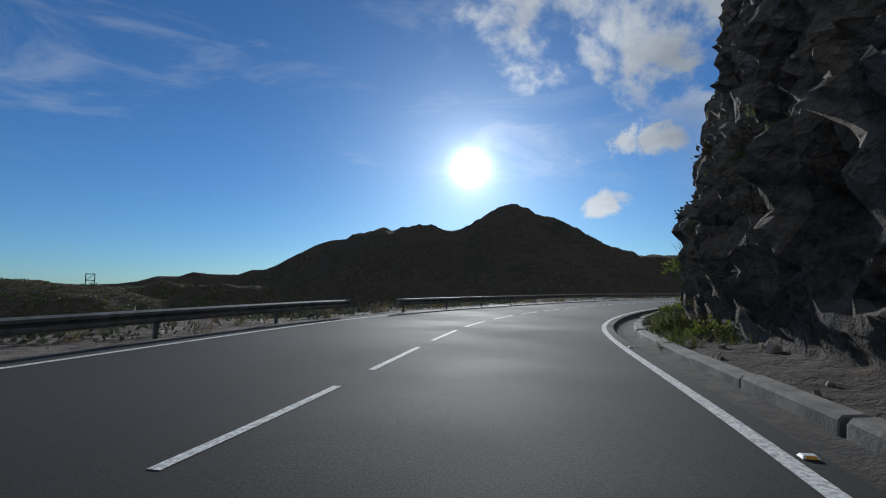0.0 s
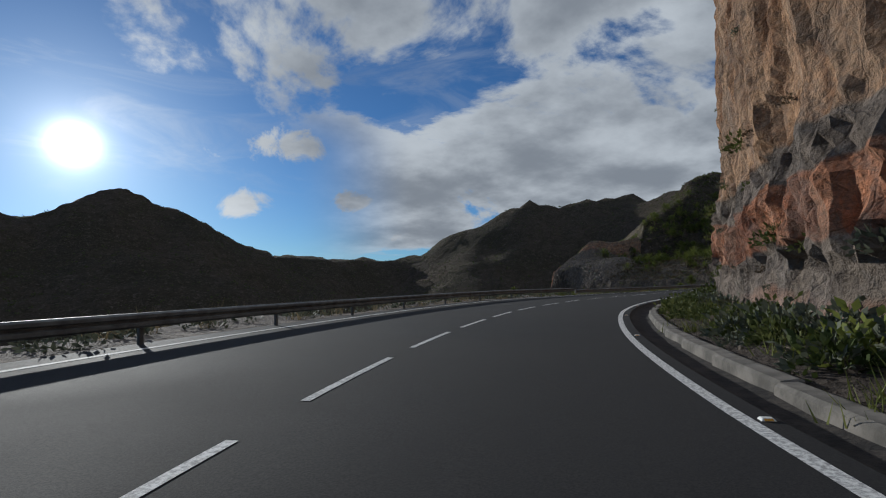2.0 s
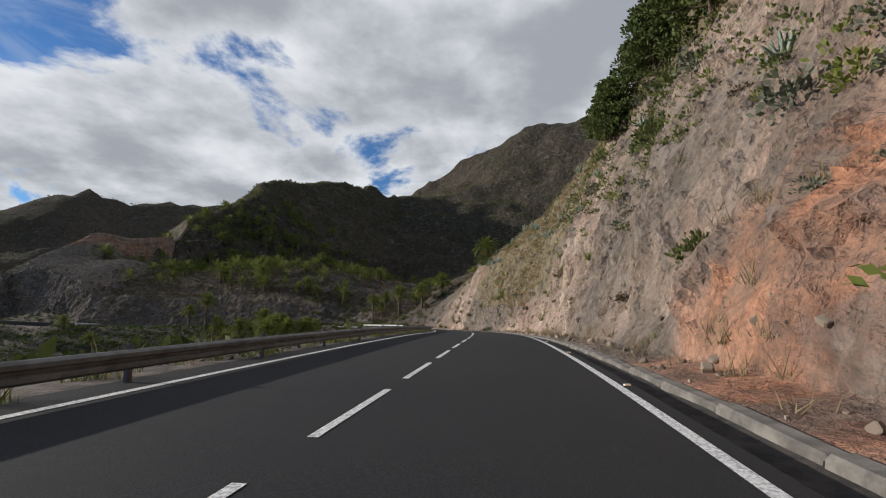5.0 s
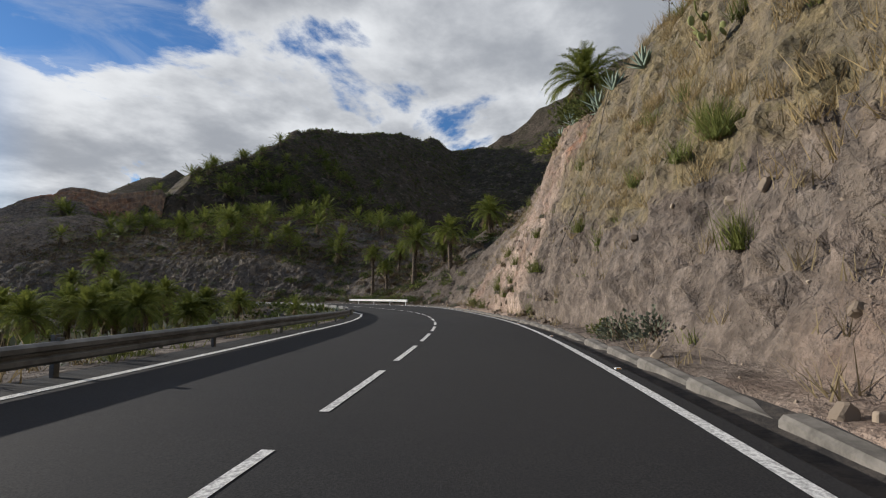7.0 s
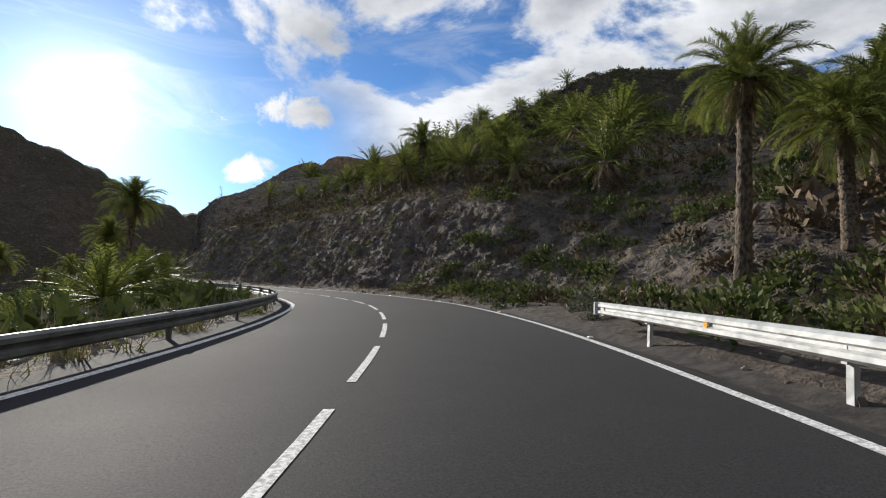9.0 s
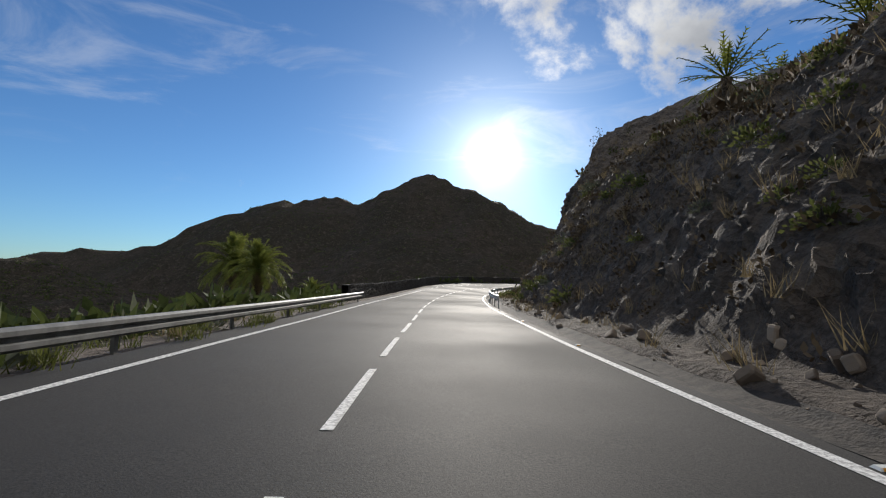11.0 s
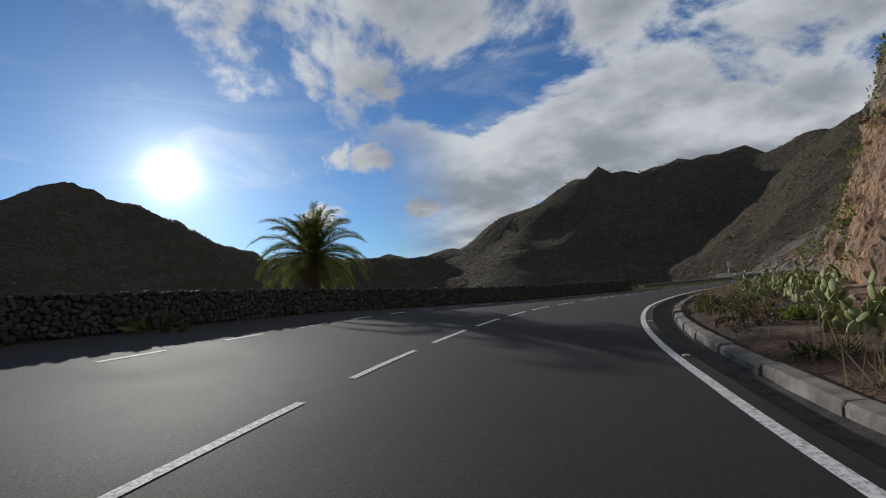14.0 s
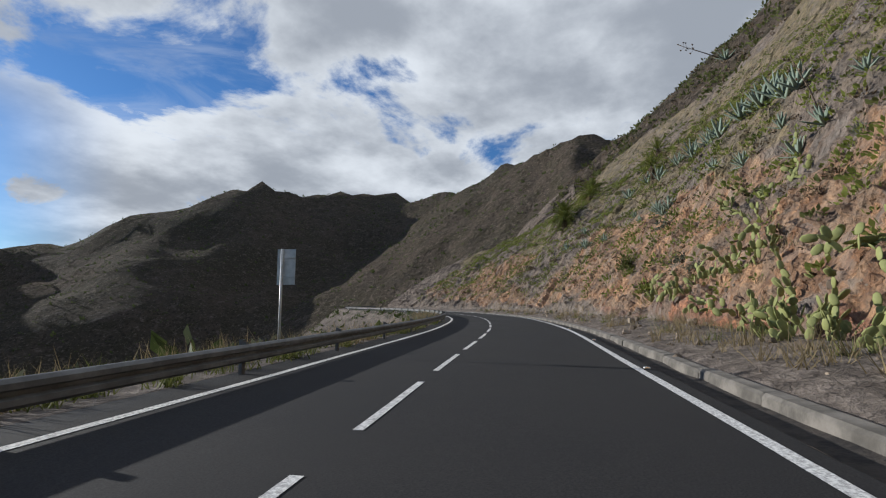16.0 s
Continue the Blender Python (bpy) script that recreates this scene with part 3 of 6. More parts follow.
def sheet(name, v, mat, attrs=None, smooth_shade=True, parent=None):
    """A mesh from a grid of points v[i, j]."""
    n, m = v.shape[:2]
    idx = np.arange(n * m).reshape(n, m)
    quads = np.stack([idx[:-1, :-1], idx[:-1, 1:], idx[1:, 1:], idx[1:, :-1]], axis=-1).reshape(-1, 4)
    return raw_mesh(name, v.reshape(-1, 3), quads, mat, attrs, smooth_shade, parent)


def raw_mesh(name, verts, faces, mat, attrs=None, smooth_shade=True, parent=None):
    me = bpy.data.meshes.new(name)
    me.vertices.add(len(verts))
    me.vertices.foreach_set("co", np.ascontiguousarray(verts, dtype=np.float32).ravel())
    k = faces.shape[1]
    me.loops.add(len(faces) * k)
    me.loops.foreach_set("vertex_index", np.ascontiguousarray(faces, dtype=np.int32).ravel())
    me.polygons.add(len(faces))
    me.polygons.foreach_set("loop_start", np.arange(0, len(faces) * k, k, dtype=np.int32))
    me.polygons.foreach_set("use_smooth", np.broadcast_to(np.asarray(smooth_shade), (len(faces),)).copy())
    for key, val in (attrs or {}).items():
        at = me.attributes.new(key, "FLOAT", "POINT")
        at.data.foreach_set("value", np.ascontiguousarray(val, dtype=np.float32).ravel())
    me.materials.append(mat)
    me.update(calc_edges=True)
    ob = new(name, me)
    ob.parent = parent
    return ob


# ---------------------------------------------------------------- ground sheet
def axis(lo, hi, step):
    """Grid lines: even within lo..hi, widening out to the horizon."""
    mid = np.arange(lo, hi + step, step)
    out, w, q = [], step, 0.0
    while q < 3600:
        w = min(w * 1.07, 75)
        q += w
        out.append(q)
    out = np.array(out)
    return np.concatenate([lo - out[::-1], mid, mid[-1] + out])


def sheet_z(x, y):
    z, s, d = ground_z(x, y, 6.0)
    return z - 1.6 * (1 - smooth(40, 60, np.abs(d))) - 1.5 * (1 - smooth(6, 16, np.abs(d)))


LAND = {}


def land_z(x, y):
    """Height of the ground sheet as it is meshed."""
    ax, ay, z = LAND["x"], LAND["y"], LAND["z"]
    i, j = np.clip(np.searchsorted(ax, x) - 1, 0, len(ax) - 2), np.clip(np.searchsorted(ay, y) - 1, 0, len(ay) - 2)
    u, v = (x - ax[i]) / (ax[i + 1] - ax[i]), (y - ay[j]) / (ay[j + 1] - ay[j])
    return (z[i, j] * (1 - u) + z[i + 1, j] * u) * (1 - v) + (z[i, j + 1] * (1 - u) + z[i + 1, j + 1] * u) * v


def build_ground():
    ax, ay = axis(-140, 620, 4.5), axis(-150, 520, 4.5)
    gx, gy = np.meshgrid(ax, ay, indexing="ij")
    z = sheet_z(gx, gy)
    LAND["x"], LAND["y"], LAND["z"] = ax, ay, z
    ob = sheet("ground", np.stack([gx, gy, z], axis=-1), MT["mountain"], {"near": 0 * z})
    tagged(ob, "dry rocky hills and mountains with sparse green scrub", "terrain", kind="structure")


build_ground()

# ---------------------------------------------------------------- road
STEP = 1.0
SR = np.arange(S_MIN, S_MAX, STEP)


def left_edge(s):
    """Outer edge of the asphalt on the left, with the lay-by before the stone wall."""
    return lanes(s, 3) - 0.85 - 3.0 * smooth(425, 445, s) * (1 - smooth(478, 500, s))


def build_road():
    us = np.linspace(0, 1, 13)
    r, l = lanes(SR, 1) + 0.32, left_edge(SR)
    d = l[:, None] + (r - l)[:, None] * us[None, :]
    x, y = place(SR[:, None] + 0 * d, d)
    z = road_z(SR[:, None], d)
    tagged(sheet("road", np.stack([x, y, z], axis=-1), MT["asphalt"]), "dark grey asphalt of a winding two-lane mountain road", "road", kind="structure")


def strip(name, s, d0, d1, lift, mat, parent=None):
    """A painted band on the asphalt between the offsets d0(s) and d1(s)."""
    d = np.stack([d0, d1], axis=-1)
    x, y = place(s[:, None] + 0 * d, d)
    return sheet(name, np.stack([x, y, road_z(s[:, None], d) + lift], axis=-1), mat, parent=parent)


def build_markings():
    s = np.arange(S_MIN, S_MAX, 0.5)
    r = lanes(s, 1)
    tagged(strip("edge_line", s, r - 0.06, r + 0.09, 0.006, MT["paint"]), "worn white edge line painted on the asphalt", "road marking", kind="structure")
    l = lanes(s, 3)
    for a, b in ((S_MIN, 418), (497, S_MAX)):
        k = (s >= a) & (s <= b)
        tagged(strip("edge_line", s[k], l[k] - 0.09, l[k] + 0.06, 0.006, MT["paint"]), "worn white edge line painted on the asphalt", "road marking", kind="structure")
    centre = tagged(new("centre_line"), "broken white centre line on the asphalt", "road marking", kind="structure")
    marks = [S_MIN + 1, 6.9, 24.0, 41.2, 57.8, 74.9, 87.8, 105.4, 123.3, 145.1, 215.4, 237.0, 270.3, 286.9, 303.1, 320.6, 336.9, 410.5, 418.3, 433.7, 449.9, 467.0, 482.4, 499.2, 515.6, 527.4, S_MAX - 5]
    starts = np.concatenate([np.linspace(a, b, max(1, round((b - a) / 4.25)), endpoint=False) for a, b in zip(marks[:-1], marks[1:])])
    for a, b in zip(starts[:-1], starts[1:]):
        q = np.linspace(a, a + 0.7 * (b - a), 7)
        c = lanes(q, 2)
        strip("dash", q, c - 0.055, c + 0.055, 0.006, MT["paint"], centre)
    layby = tagged(new("layby_line"), "broken white line along a lay-by", "road marking", kind="structure")
    for a in np.arange(418, 497, 2.9):
        q = np.linspace(a, a + 1.3, 4)
        c = lanes(q, 3)
        strip("dash", q, c - 0.06, c + 0.06, 0.006, MT["paint"], layby)


build_road()
build_markings()

# ---------------------------------------------------------------- slopes beside the road


def soil(s, e, x, y, z):
    """What the ground is made of: red earth, pale tuff, dark basalt, dry grass; plus painted shade."""
    n = fbm(x / 9, y / 9, z / 9, 3, 1.0)
    h = z - rise(s)
    bump_ = lambda a, b, w=8: smooth(a - w, a + w, s) * (1 - smooth(b - w, b + w, s))
    w = h + 0.45 * fbm(x / 3, y / 3, 0, 3, 6.0) + 0.3 * n
    band = lambda a, b: smooth(a - 0.25, a + 0.25, w) * (1 - smooth(b - 0.25, b + 0.25, w))
    cliff = bump_(70, 108, 5)
    over = smooth(-0.8, 1.5, e - RIGHT(s, 1) - RIGHT(s, 3))
    red = bump_(104, 182) * (0.74 + 0.26 * n) * (1 - 0.75 * over) + bump_(500, 640) * (0.42 + 0.4 * n) + 0.2 * bump_(176, 282, 14) * (n > 0.1) + 0.3 * bump_(215, 282, 8) * smooth(6, 9, h)
    red = red + 0.62 * bump_(456, 492, 6) + cliff * (0.95 * band(2.0, 3.4) + 0.42 * band(0.2, 1.0) + 0.12)
    pale = bump_(262, 282, 3) * (0.62 + 0.25 * n) + bump_(166, 240, 6) * (0.62 + 0.3 * n)
    ochre = cliff * 0.8 * smooth(4.0, 4.8, w) + bump_(-20, 40) * smooth(12, 15, h) * 0.45 + bump_(120, 300) * 0.30 * (n > 0.25) + bump_(490, 640) * (0.60 + 0.45 * n) * band(1.2, 10) + bump_(476, 500, 6) * 0.55
    # the last term darkens the kerbside verge from 484 on as shade would
    dark = 0.15 * bump_(246, 259, 3) * (1 - smooth(5, 7, h + n)) + bump_(-80, 68, 5) * 0.72 * (1 - 0.7 * smooth(12, 15, h)) + cliff * 0.5 * (1 - smooth(3.4, 4.4, w)) * (1 - band(1.9, 3.4)) + bump_(292, 400, 10) * (0.85 + 0.25 * n) + bump_(402, 456, 6) * 0.75 + bump_(456, 482, 6) * (0.5 + 0.5 * n) + bump_(484, 640) * (1 - smooth(3.0, 4.5, e)) * 0.8
    dry = np.clip(0.25 + 0.5 * n, 0, 1) * (bump_(222, 300) + bump_(300, 412)) * smooth(4, 8, h) + np.clip(0.4 + 0.5 * n, 0, 1) * 1.5 * bump_(500, 650) * smooth(7.5, 12, h) + 0.72 * bump_(216, 258, 5) * smooth(3, 6, h + 1.5 * n) + 0.62 * bump_(110, 235) * smooth(-1.0, 1.5, e - RIGHT(s, 1) - RIGHT(s, 3)) + 0.1
    stony = np.clip(bump_(-80, 66) + 0.35 * bump_(70, 110) + 0.45 * bump_(172, 285) + 0.35 * bump_(110, 175) + 0.5 * bump_(310, 490) + 0.6 * bump_(490, 640), 0, 1) * smooth(0.5, 3, e)
    # verges and the 285-402 bank get their shade as dark soil colour
    shade_soil = np.clip(0.8 * bump_(285, 402, 5) + bump_(450, 486, 4) * (1 - smooth(3.0, 4.2, e)) + bump_(-80, 110) * (1 - smooth(1.8, 2.6, e)) + bump_(404, 452) * (1 - smooth(7, 9.5, e)) + bump_(480, 528) * (1 - smooth(3.5, 5, e)), 0, 1)
    return {"shade_soil": shade_soil, "red": red, "pale": pale, "dark": dark, "dry": dry, "ochre": ochre, "stony": stony}


def facets(p, size, seed):
    """Broken rock: every cell of a random mesh is a tilted plane with a tone of its own."""
    bend = [0.15 * fbm(*(p / np.array(size) * 0.9).T, 2, seed + k) for k in (0.3, 7.7, 13.1)]
    q = p / np.array(size) + np.stack(bend, axis=-1)
    base = np.floor(q).astype(np.int64)
    best = np.full(len(q), 1e9)
    out, shade = np.zeros(len(q)), np.zeros(len(q))

    def rnd(h, k):
        h = (h + k * 7919) * 1274126177
        h = (h ^ (h >> 15)) * 668265263
        return ((h ^ (h >> 13)) & 0xFFFF) / 65535.0

    for a in (-1, 0, 1):
        for b in (-1, 0, 1):
            for c in (-1, 0, 1):
                i = base + np.array([a, b, c])
                h = i[:, 0] * 374761393 + i[:, 1] * 668265263 + i[:, 2] * 1440670441 + seed * 97
                v = q - i - np.stack([rnd(h, 1), rnd(h, 2), rnd(h, 3)], axis=-1)
                far = (v ** 2).sum(-1)
                val = rnd(h, 4) * 0.6 - 0.3 + (v * (np.stack([rnd(h, 5), rnd(h, 6), rnd(h, 7)], axis=-1) * 2 - 1)).sum(-1) * 1.6
                hit = far < best
                best, out, shade = np.where(hit, far, best), np.where(hit, val, out), np.where(hit, rnd(h, 8), shade)
    return out, shade


GRID = {}
S_STEP = 0.26


def build_right():
    s = np.arange(S_MIN, S_MAX, S_STEP)
    r = lanes(s, 1)
    w, run = RIGHT(s, 1), RIGHT(s, 3)
    a, b, c = np.linspace(0, 1, 8)[:-1], np.linspace(0, 1, 66)[:-1], np.linspace(0, 1, 60)
    e = np.concatenate([w[:, None] * a[None], w[:, None] + run[:, None] * b[None], (w + run)[:, None] + 52 * (c ** 1.6)[None]], axis=1)
    d = r[:, None] + 1.25 + e
    ss = s[:, None] + 0 * d
    x, y = place(ss, d)
    z, _, _ = ground_z(x, y)
    k = smooth(28, 50, d)
    z = side_height(ss, d) * (1 - k) + z * k
    p = np.stack([x, y, z], axis=-1)
    ti, tj = np.gradient(p, axis=0), np.gradient(p, axis=1)
    nrm = np.cross(ti, tj)
    nrm /= np.linalg.norm(nrm, axis=-1, keepdims=True) + 1e-9
    nrm *= np.sign(nrm[..., 2:3] + 1e-6)
    onface = smooth(-0.02, 0.10, (e - w[:, None]) / run[:, None])
    zone = table([(-60, 1.0), (4, 0.85), (22, 0.4), (50, 0.36), (72, 0.36), (106, 0.36), (120, 0.62), (165, 0.62), (185, 0.8), (238, 0.8), (248, 0.5), (264, 0.5), (285, 0.4), (312, 0.36), (390, 0.36), (405, 0.5), (420, 0.6), (442, 0.6), (450, 0.4), (485, 0.5), (505, 0.75), (640, 0.75)])
    hard = zone(ss)
    flat = p.reshape(-1, 3)
    zr = z - rise(ss)
    span = lambda a, b, w=8: smooth(a - w, a + w, ss) * (1 - smooth(b - w, b + w, ss))
    wall = np.clip(span(-70, 108, 5) + span(410, 488, 6) + 0.62 * span(225, 256, 5) + 0.75 * span(338, 402, 8), 0, 1)
    tall = span(-70, 108, 5) + span(446, 490, 4)
    big = fbm(x / 6.5, y / 6.5, z / 8, 3, 3.0) * (1 - 0.5 * wall)
    coarse, tone = facets(flat, (2.6, 2.6, 3.4), 1)
    mid, _ = facets(flat, (1.1, 1.1, 1.5), 2)
    small, _ = facets(flat, (0.55, 0.55, 0.8), 3)
    shaft, tone4 = facets(flat, (1.0, 1.0, 3.4), 5)
    chip, tone5 = facets(flat, (0.5, 0.5, 1.1), 9)
    shape_ = lambda q: q.reshape(x.shape)
    rock = 0.30 * shape_(coarse) + 0.24 * shape_(mid) + 0.17 * shape_(small) + 0.12 * fbm(x / 0.9, y / 0.9, z / 1.2, 3, 12.0)
    rock = np.where(rock < 0, 0.3 * rock, rock)  # blocks stand proud, hollows stay shallow
    ragged = 0.42 * shape_(coarse) + 0.48 * shape_(shaft) + 0.30 * shape_(mid) + 0.32 * shape_(chip) + 0.2 * shape_(small)
    rock = rock * (1 - wall) + wall * ragged * (0.72 + 0.5 * tall)
    pillar = span(52, 108, 5) * smooth(3.8, 5.2, zr)
    rock = rock * (1 - 0.78 * pillar) + pillar * (0.55 * shape_(facets(flat, (2.2, 2.2, 9.0), 14)[0]) + 0.9 * smooth(3.8, 10, zr))
    ledge = span(-70, 108, 5) * (1 - pillar)
    rock = rock + ledge * 0.55 * fbm(ss / 7, 0, zr / 1.6, 2, 41.0)
    flute = span(232, 267, 6) * (1 - smooth(6, 9, zr))
    rock = rock + flute * 0.4 * np.abs(fbm(ss / 0.8, 0, z / 7, 2, 21.0))
    fine = fbm(x / 0.8, y / 0.8, z / 0.8, 3, 5.0)
    up = smooth(0, 10, e - (w + run)[:, None])
    push = onface * (0.75 * big + hard * rock * (1 - 0.3 * up) + 0.14 * fine * (1.3 - hard)) + (1 - onface) * 0.05 * fine
    p = p + nrm * push[..., None]
    p[:, 0, 2] = road_z(s, d[:, 0]) - 0.08
    p[:, -1, 2] -= 3.0
    shade_smooth = (hard * onface < 0.3)[:-1, :-1].ravel()
    kinds = soil(ss, e, x, y, z)
    kinds["tone"] = shape_(0.3 * tone + 0.3 * tone4 + 0.4 * tone5)
    ob = sheet("roadside_slope", p, MT["hill"], kinds, shade_smooth)
    tagged(ob, "steep cut rock face and earth slope above the road", "rock slope", kind="structure")
    GRID["p"], GRID["e"], GRID["w"] = p, e, w


def on_slope(s, e):
    """A spot on the rough slope right of the road, e metres out from the gutter."""
    i = int(np.clip((s - S_MIN) / S_STEP, 0, len(GRID["e"]) - 1))
    j = int(np.argmin(np.abs(GRID["e"][i] - e)))
    return Vector(GRID["p"][i, j])


def left_ground(x, y, q):
    z, _, _ = ground_z(x, y)
    return z + smooth(0.5, 4, q) * (0.5 * fbm(x / 6, y / 6, 0, 4, 6.0) + 0.08 * fbm(x, y, 0, 2, 2.0))


def build_left():
    s = np.arange(S_MIN, S_MAX, 1.0)
    l = left_edge(s) + 0.02
    q = 62 * np.linspace(0, 1, 60) ** 1.7
    d = l[:, None] - q[None]
    ss = s[:, None] + 0 * d
    x, y = place(ss, d)
    z = left_ground(x, y, q[None])
    z[:, 0] -= 0.02
    z[:, -1] -= 4.0
    at = {"red": 0 * z, "pale": 0 * z, "ochre": 0 * z, "stony": 0 * z, "shade_soil": 0.7 * smooth(1.5, 6, q[None]) + 0 * z, "tone": 0 * z + 0.5, "dark": 0.78 + 0.25 * fbm(x / 5, y / 5, 0, 3, 1.0), "dry": 0.1 + 0.45 * fbm(x / 4, y / 4, 0, 3, 8.0)}
    tagged(sheet("verge_slope", np.stack([x, y, z], axis=-1), MT["hill"], at), "grassy stony verge falling away below the road", "slope", kind="structure")


build_right()
build_left()

# ---------------------------------------------------------------- plants' and fittings' materials
def plant_mat(name, dark, light, rough=0.6, trans=0.0):
    m = Mat(name, rough, spec=0.12)
    tone = m.mix(m.island(), dark, light)
    tone = m.mix(m.math("MULTIPLY", m.random(), 0.5), tone, tuple(0.7 * v for v in dark))
    m.color(m.mix(m.ramp(m.noise(3.0, 3), 0.35, 0.7, 0, 0.5), tone, light))
    if trans:
        t = m.t.nodes.new("ShaderNodeBsdfTranslucent")
        m.t.links.new(m.b.inputs["Base Color"].links[0].from_socket, t.inputs["Color"])
        mix = m.t.nodes.new("ShaderNodeMixShader")
        mix.inputs[0].default_value = trans
        m.t.links.new(m.b.outputs[0], mix.inputs[1])
        m.t.links.new(t.outputs[0], mix.inputs[2])
        m.t.links.new(mix.outputs[0], m.t.nodes["Material Output"].inputs["Surface"])
    return m.m


MT["palm_leaf"] = plant_mat("palm_leaf", (0.075, 0.105, 0.025), (0.235, 0.25, 0.055), 0.58, 0.4)
MT["dead_leaf"] = plant_mat("dead_palm_leaf", (0.12, 0.085, 0.045), (0.26, 0.19, 0.11), 0.8)
MT["shrub"] = plant_mat("shrub_leaf", (0.052, 0.070, 0.022), (0.155, 0.165, 0.055), 0.7, 0.3)
MT["grey_shrub"] = plant_mat("grey_shrub_leaf", (0.07, 0.08, 0.055), (0.17, 0.18, 0.125), 0.7, 0.15)
MT["dry_shrub"] = plant_mat("dry_shrub_twig", (0.085, 0.062, 0.04), (0.20, 0.15, 0.095), 0.85)
MT["bright_shrub"] = plant_mat("spurge_leaf", (0.095, 0.125, 0.025), (0.25, 0.27, 0.065), 0.65, 0.3)
MT["agave"] = plant_mat("agave_leaf", (0.11, 0.15, 0.11), (0.24, 0.29, 0.23), 0.5)
MT["cactus"] = plant_mat("cactus_pad", (0.125, 0.148, 0.058), (0.32, 0.325, 0.125), 0.6)
MT["pine"] = plant_mat("pine_needle", (0.04, 0.058, 0.016), (0.115, 0.14, 0.042), 0.7, 0.2)
MT["straw"] = plant_mat("dry_grass", (0.15, 0.115, 0.062), (0.33, 0.26, 0.15), 0.85, 0.25)
MT["golden"] = plant_mat("withered_grass", (0.20, 0.145, 0.07), (0.45, 0.34, 0.175), 0.85, 0.25)
MT["grass"] = plant_mat("green_grass", (0.07, 0.09, 0.02), (0.20, 0.21, 0.06), 0.7, 0.2)
bk = Mat("bark", 0.95)
bk.color(bk.mix(bk.ramp(bk.noise(6, 5), 0.35, 0.65), (0.05, 0.037, 0.026), (0.175, 0.13, 0.09)))
MT["bark"] = bk.bump(bk.noise(9, 4), 0.9, 0.06).m
st = Mat("basalt_stone", 0.9)
tone = st.mix(st.island(), (0.032, 0.030, 0.029), (0.125, 0.115, 0.105))
st.color(st.mix(st.ramp(st.noise(5, 5, 0.7), 0.4, 0.65), tone, (0.072, 0.067, 0.062)))
MT["stone"] = st.bump(st.noise(9, 4, 0.7), 0.7, 0.04).m
st2 = Mat("loose_stone", 0.92)
st2.color(st2.mix(st2.island(), (0.10, 0.075, 0.055), (0.34, 0.27, 0.20)))
MT["rubble"] = st2.bump(st2.noise(12, 4, 0.7), 0.6, 0.03).m
mo_ = Mat("mortar", 0.95)
mo_.color(mo_.mix(mo_.noise(4, 4), (0.03, 0.028, 0.026), (0.075, 0.07, 0.062)))
MT["mortar"] = mo_.m
wp = Mat("white_plastic", 0.4)
wp.color((0.72, 0.72, 0.68))
MT["white"] = wp.m
am = Mat("amber_reflector", 0.25, spec=0.6)
am.color((0.75, 0.33, 0.03))
MT["amber"] = am.m
ca = Mat("cable_rubber", 0.6)
ca.color((0.02, 0.02, 0.02))
MT["cable"] = ca.m

rng = np.random.default_rng(7)


# ---------------------------------------------------------------- small mesh kit
class Kit:
    """Collects triangles and quads of one mesh."""

    def __init__(self):
        self.v, self.f = [], []

    def add(self, verts, faces):
        n = len(self.v)
        self.v += [tuple(q) for q in verts]
        self.f += [tuple(n + i for i in f) for f in faces]

    def tube(self, pts, radii, sides=8, cap=True):
        pts = [Vector(p) for p in pts]
        n0 = len(self.v)
        for k, (p, r) in enumerate(zip(pts, radii)):
            t = (pts[min(k + 1, len(pts) - 1)] - pts[max(k - 1, 0)]).normalized()
            a = t.orthogonal().normalized() if k == 0 else (a - t * a.dot(t)).normalized()
            b = t.cross(a)
            for i in range(sides):
                u = 2 * math.pi * i / sides
                self.v.append(tuple(p + r * (a * math.cos(u) + b * math.sin(u))))
        for k in range(len(pts) - 1):
            for i in range(sides):
                q, w = n0 + k * sides, (i + 1) % sides
                self.f.append((q + i, q + w, q + sides + w, q + sides + i))
        if cap:
            self.f.append(tuple(n0 + i for i in range(sides))[::-1])
            self.f.append(tuple(n0 + (len(pts) - 1) * sides + i for i in range(sides)))

    def box(self, c, size, rot=None, bevel=0.0):
        x, y, z = (0.5 * q for q in size)
        v = [Vector((i * x, j * y, k * z)) for i in (-1, 1) for j in (-1, 1) for k in (-1, 1)]
        if rot:
            v = [rot @ q for q in v]
        self.add([q + Vector(c) for q in v], [(0, 1, 3, 2), (4, 6, 7, 5), (0, 4, 5, 1), (2, 3, 7, 6), (0, 2, 6, 4), (1, 5, 7, 3)])

    def mesh(self, name, mat, smooth_shade=False):
        me = bpy.data.meshes.new(name)
        me.from_pydata(self.v, [], self.f)
        me.materials.append(mat)
        if smooth_shade:
            me.polygons.foreach_set("use_smooth", [True] * len(me.polygons))
        me.update()
        return me


def part(name, me, parent=None, m=None):
    """Links a mesh as one object, under a thing or a part."""
    ob = new(name, me)
    ob.parent = parent
    if m is not None:
        ob.matrix_basis = m
    return ob


def spot(s, d, z=None):
    x, y = place(s, d)
    return Vector((float(x), float(y), float(side_height(np.array(s), np.array(d))) if z is None else z))


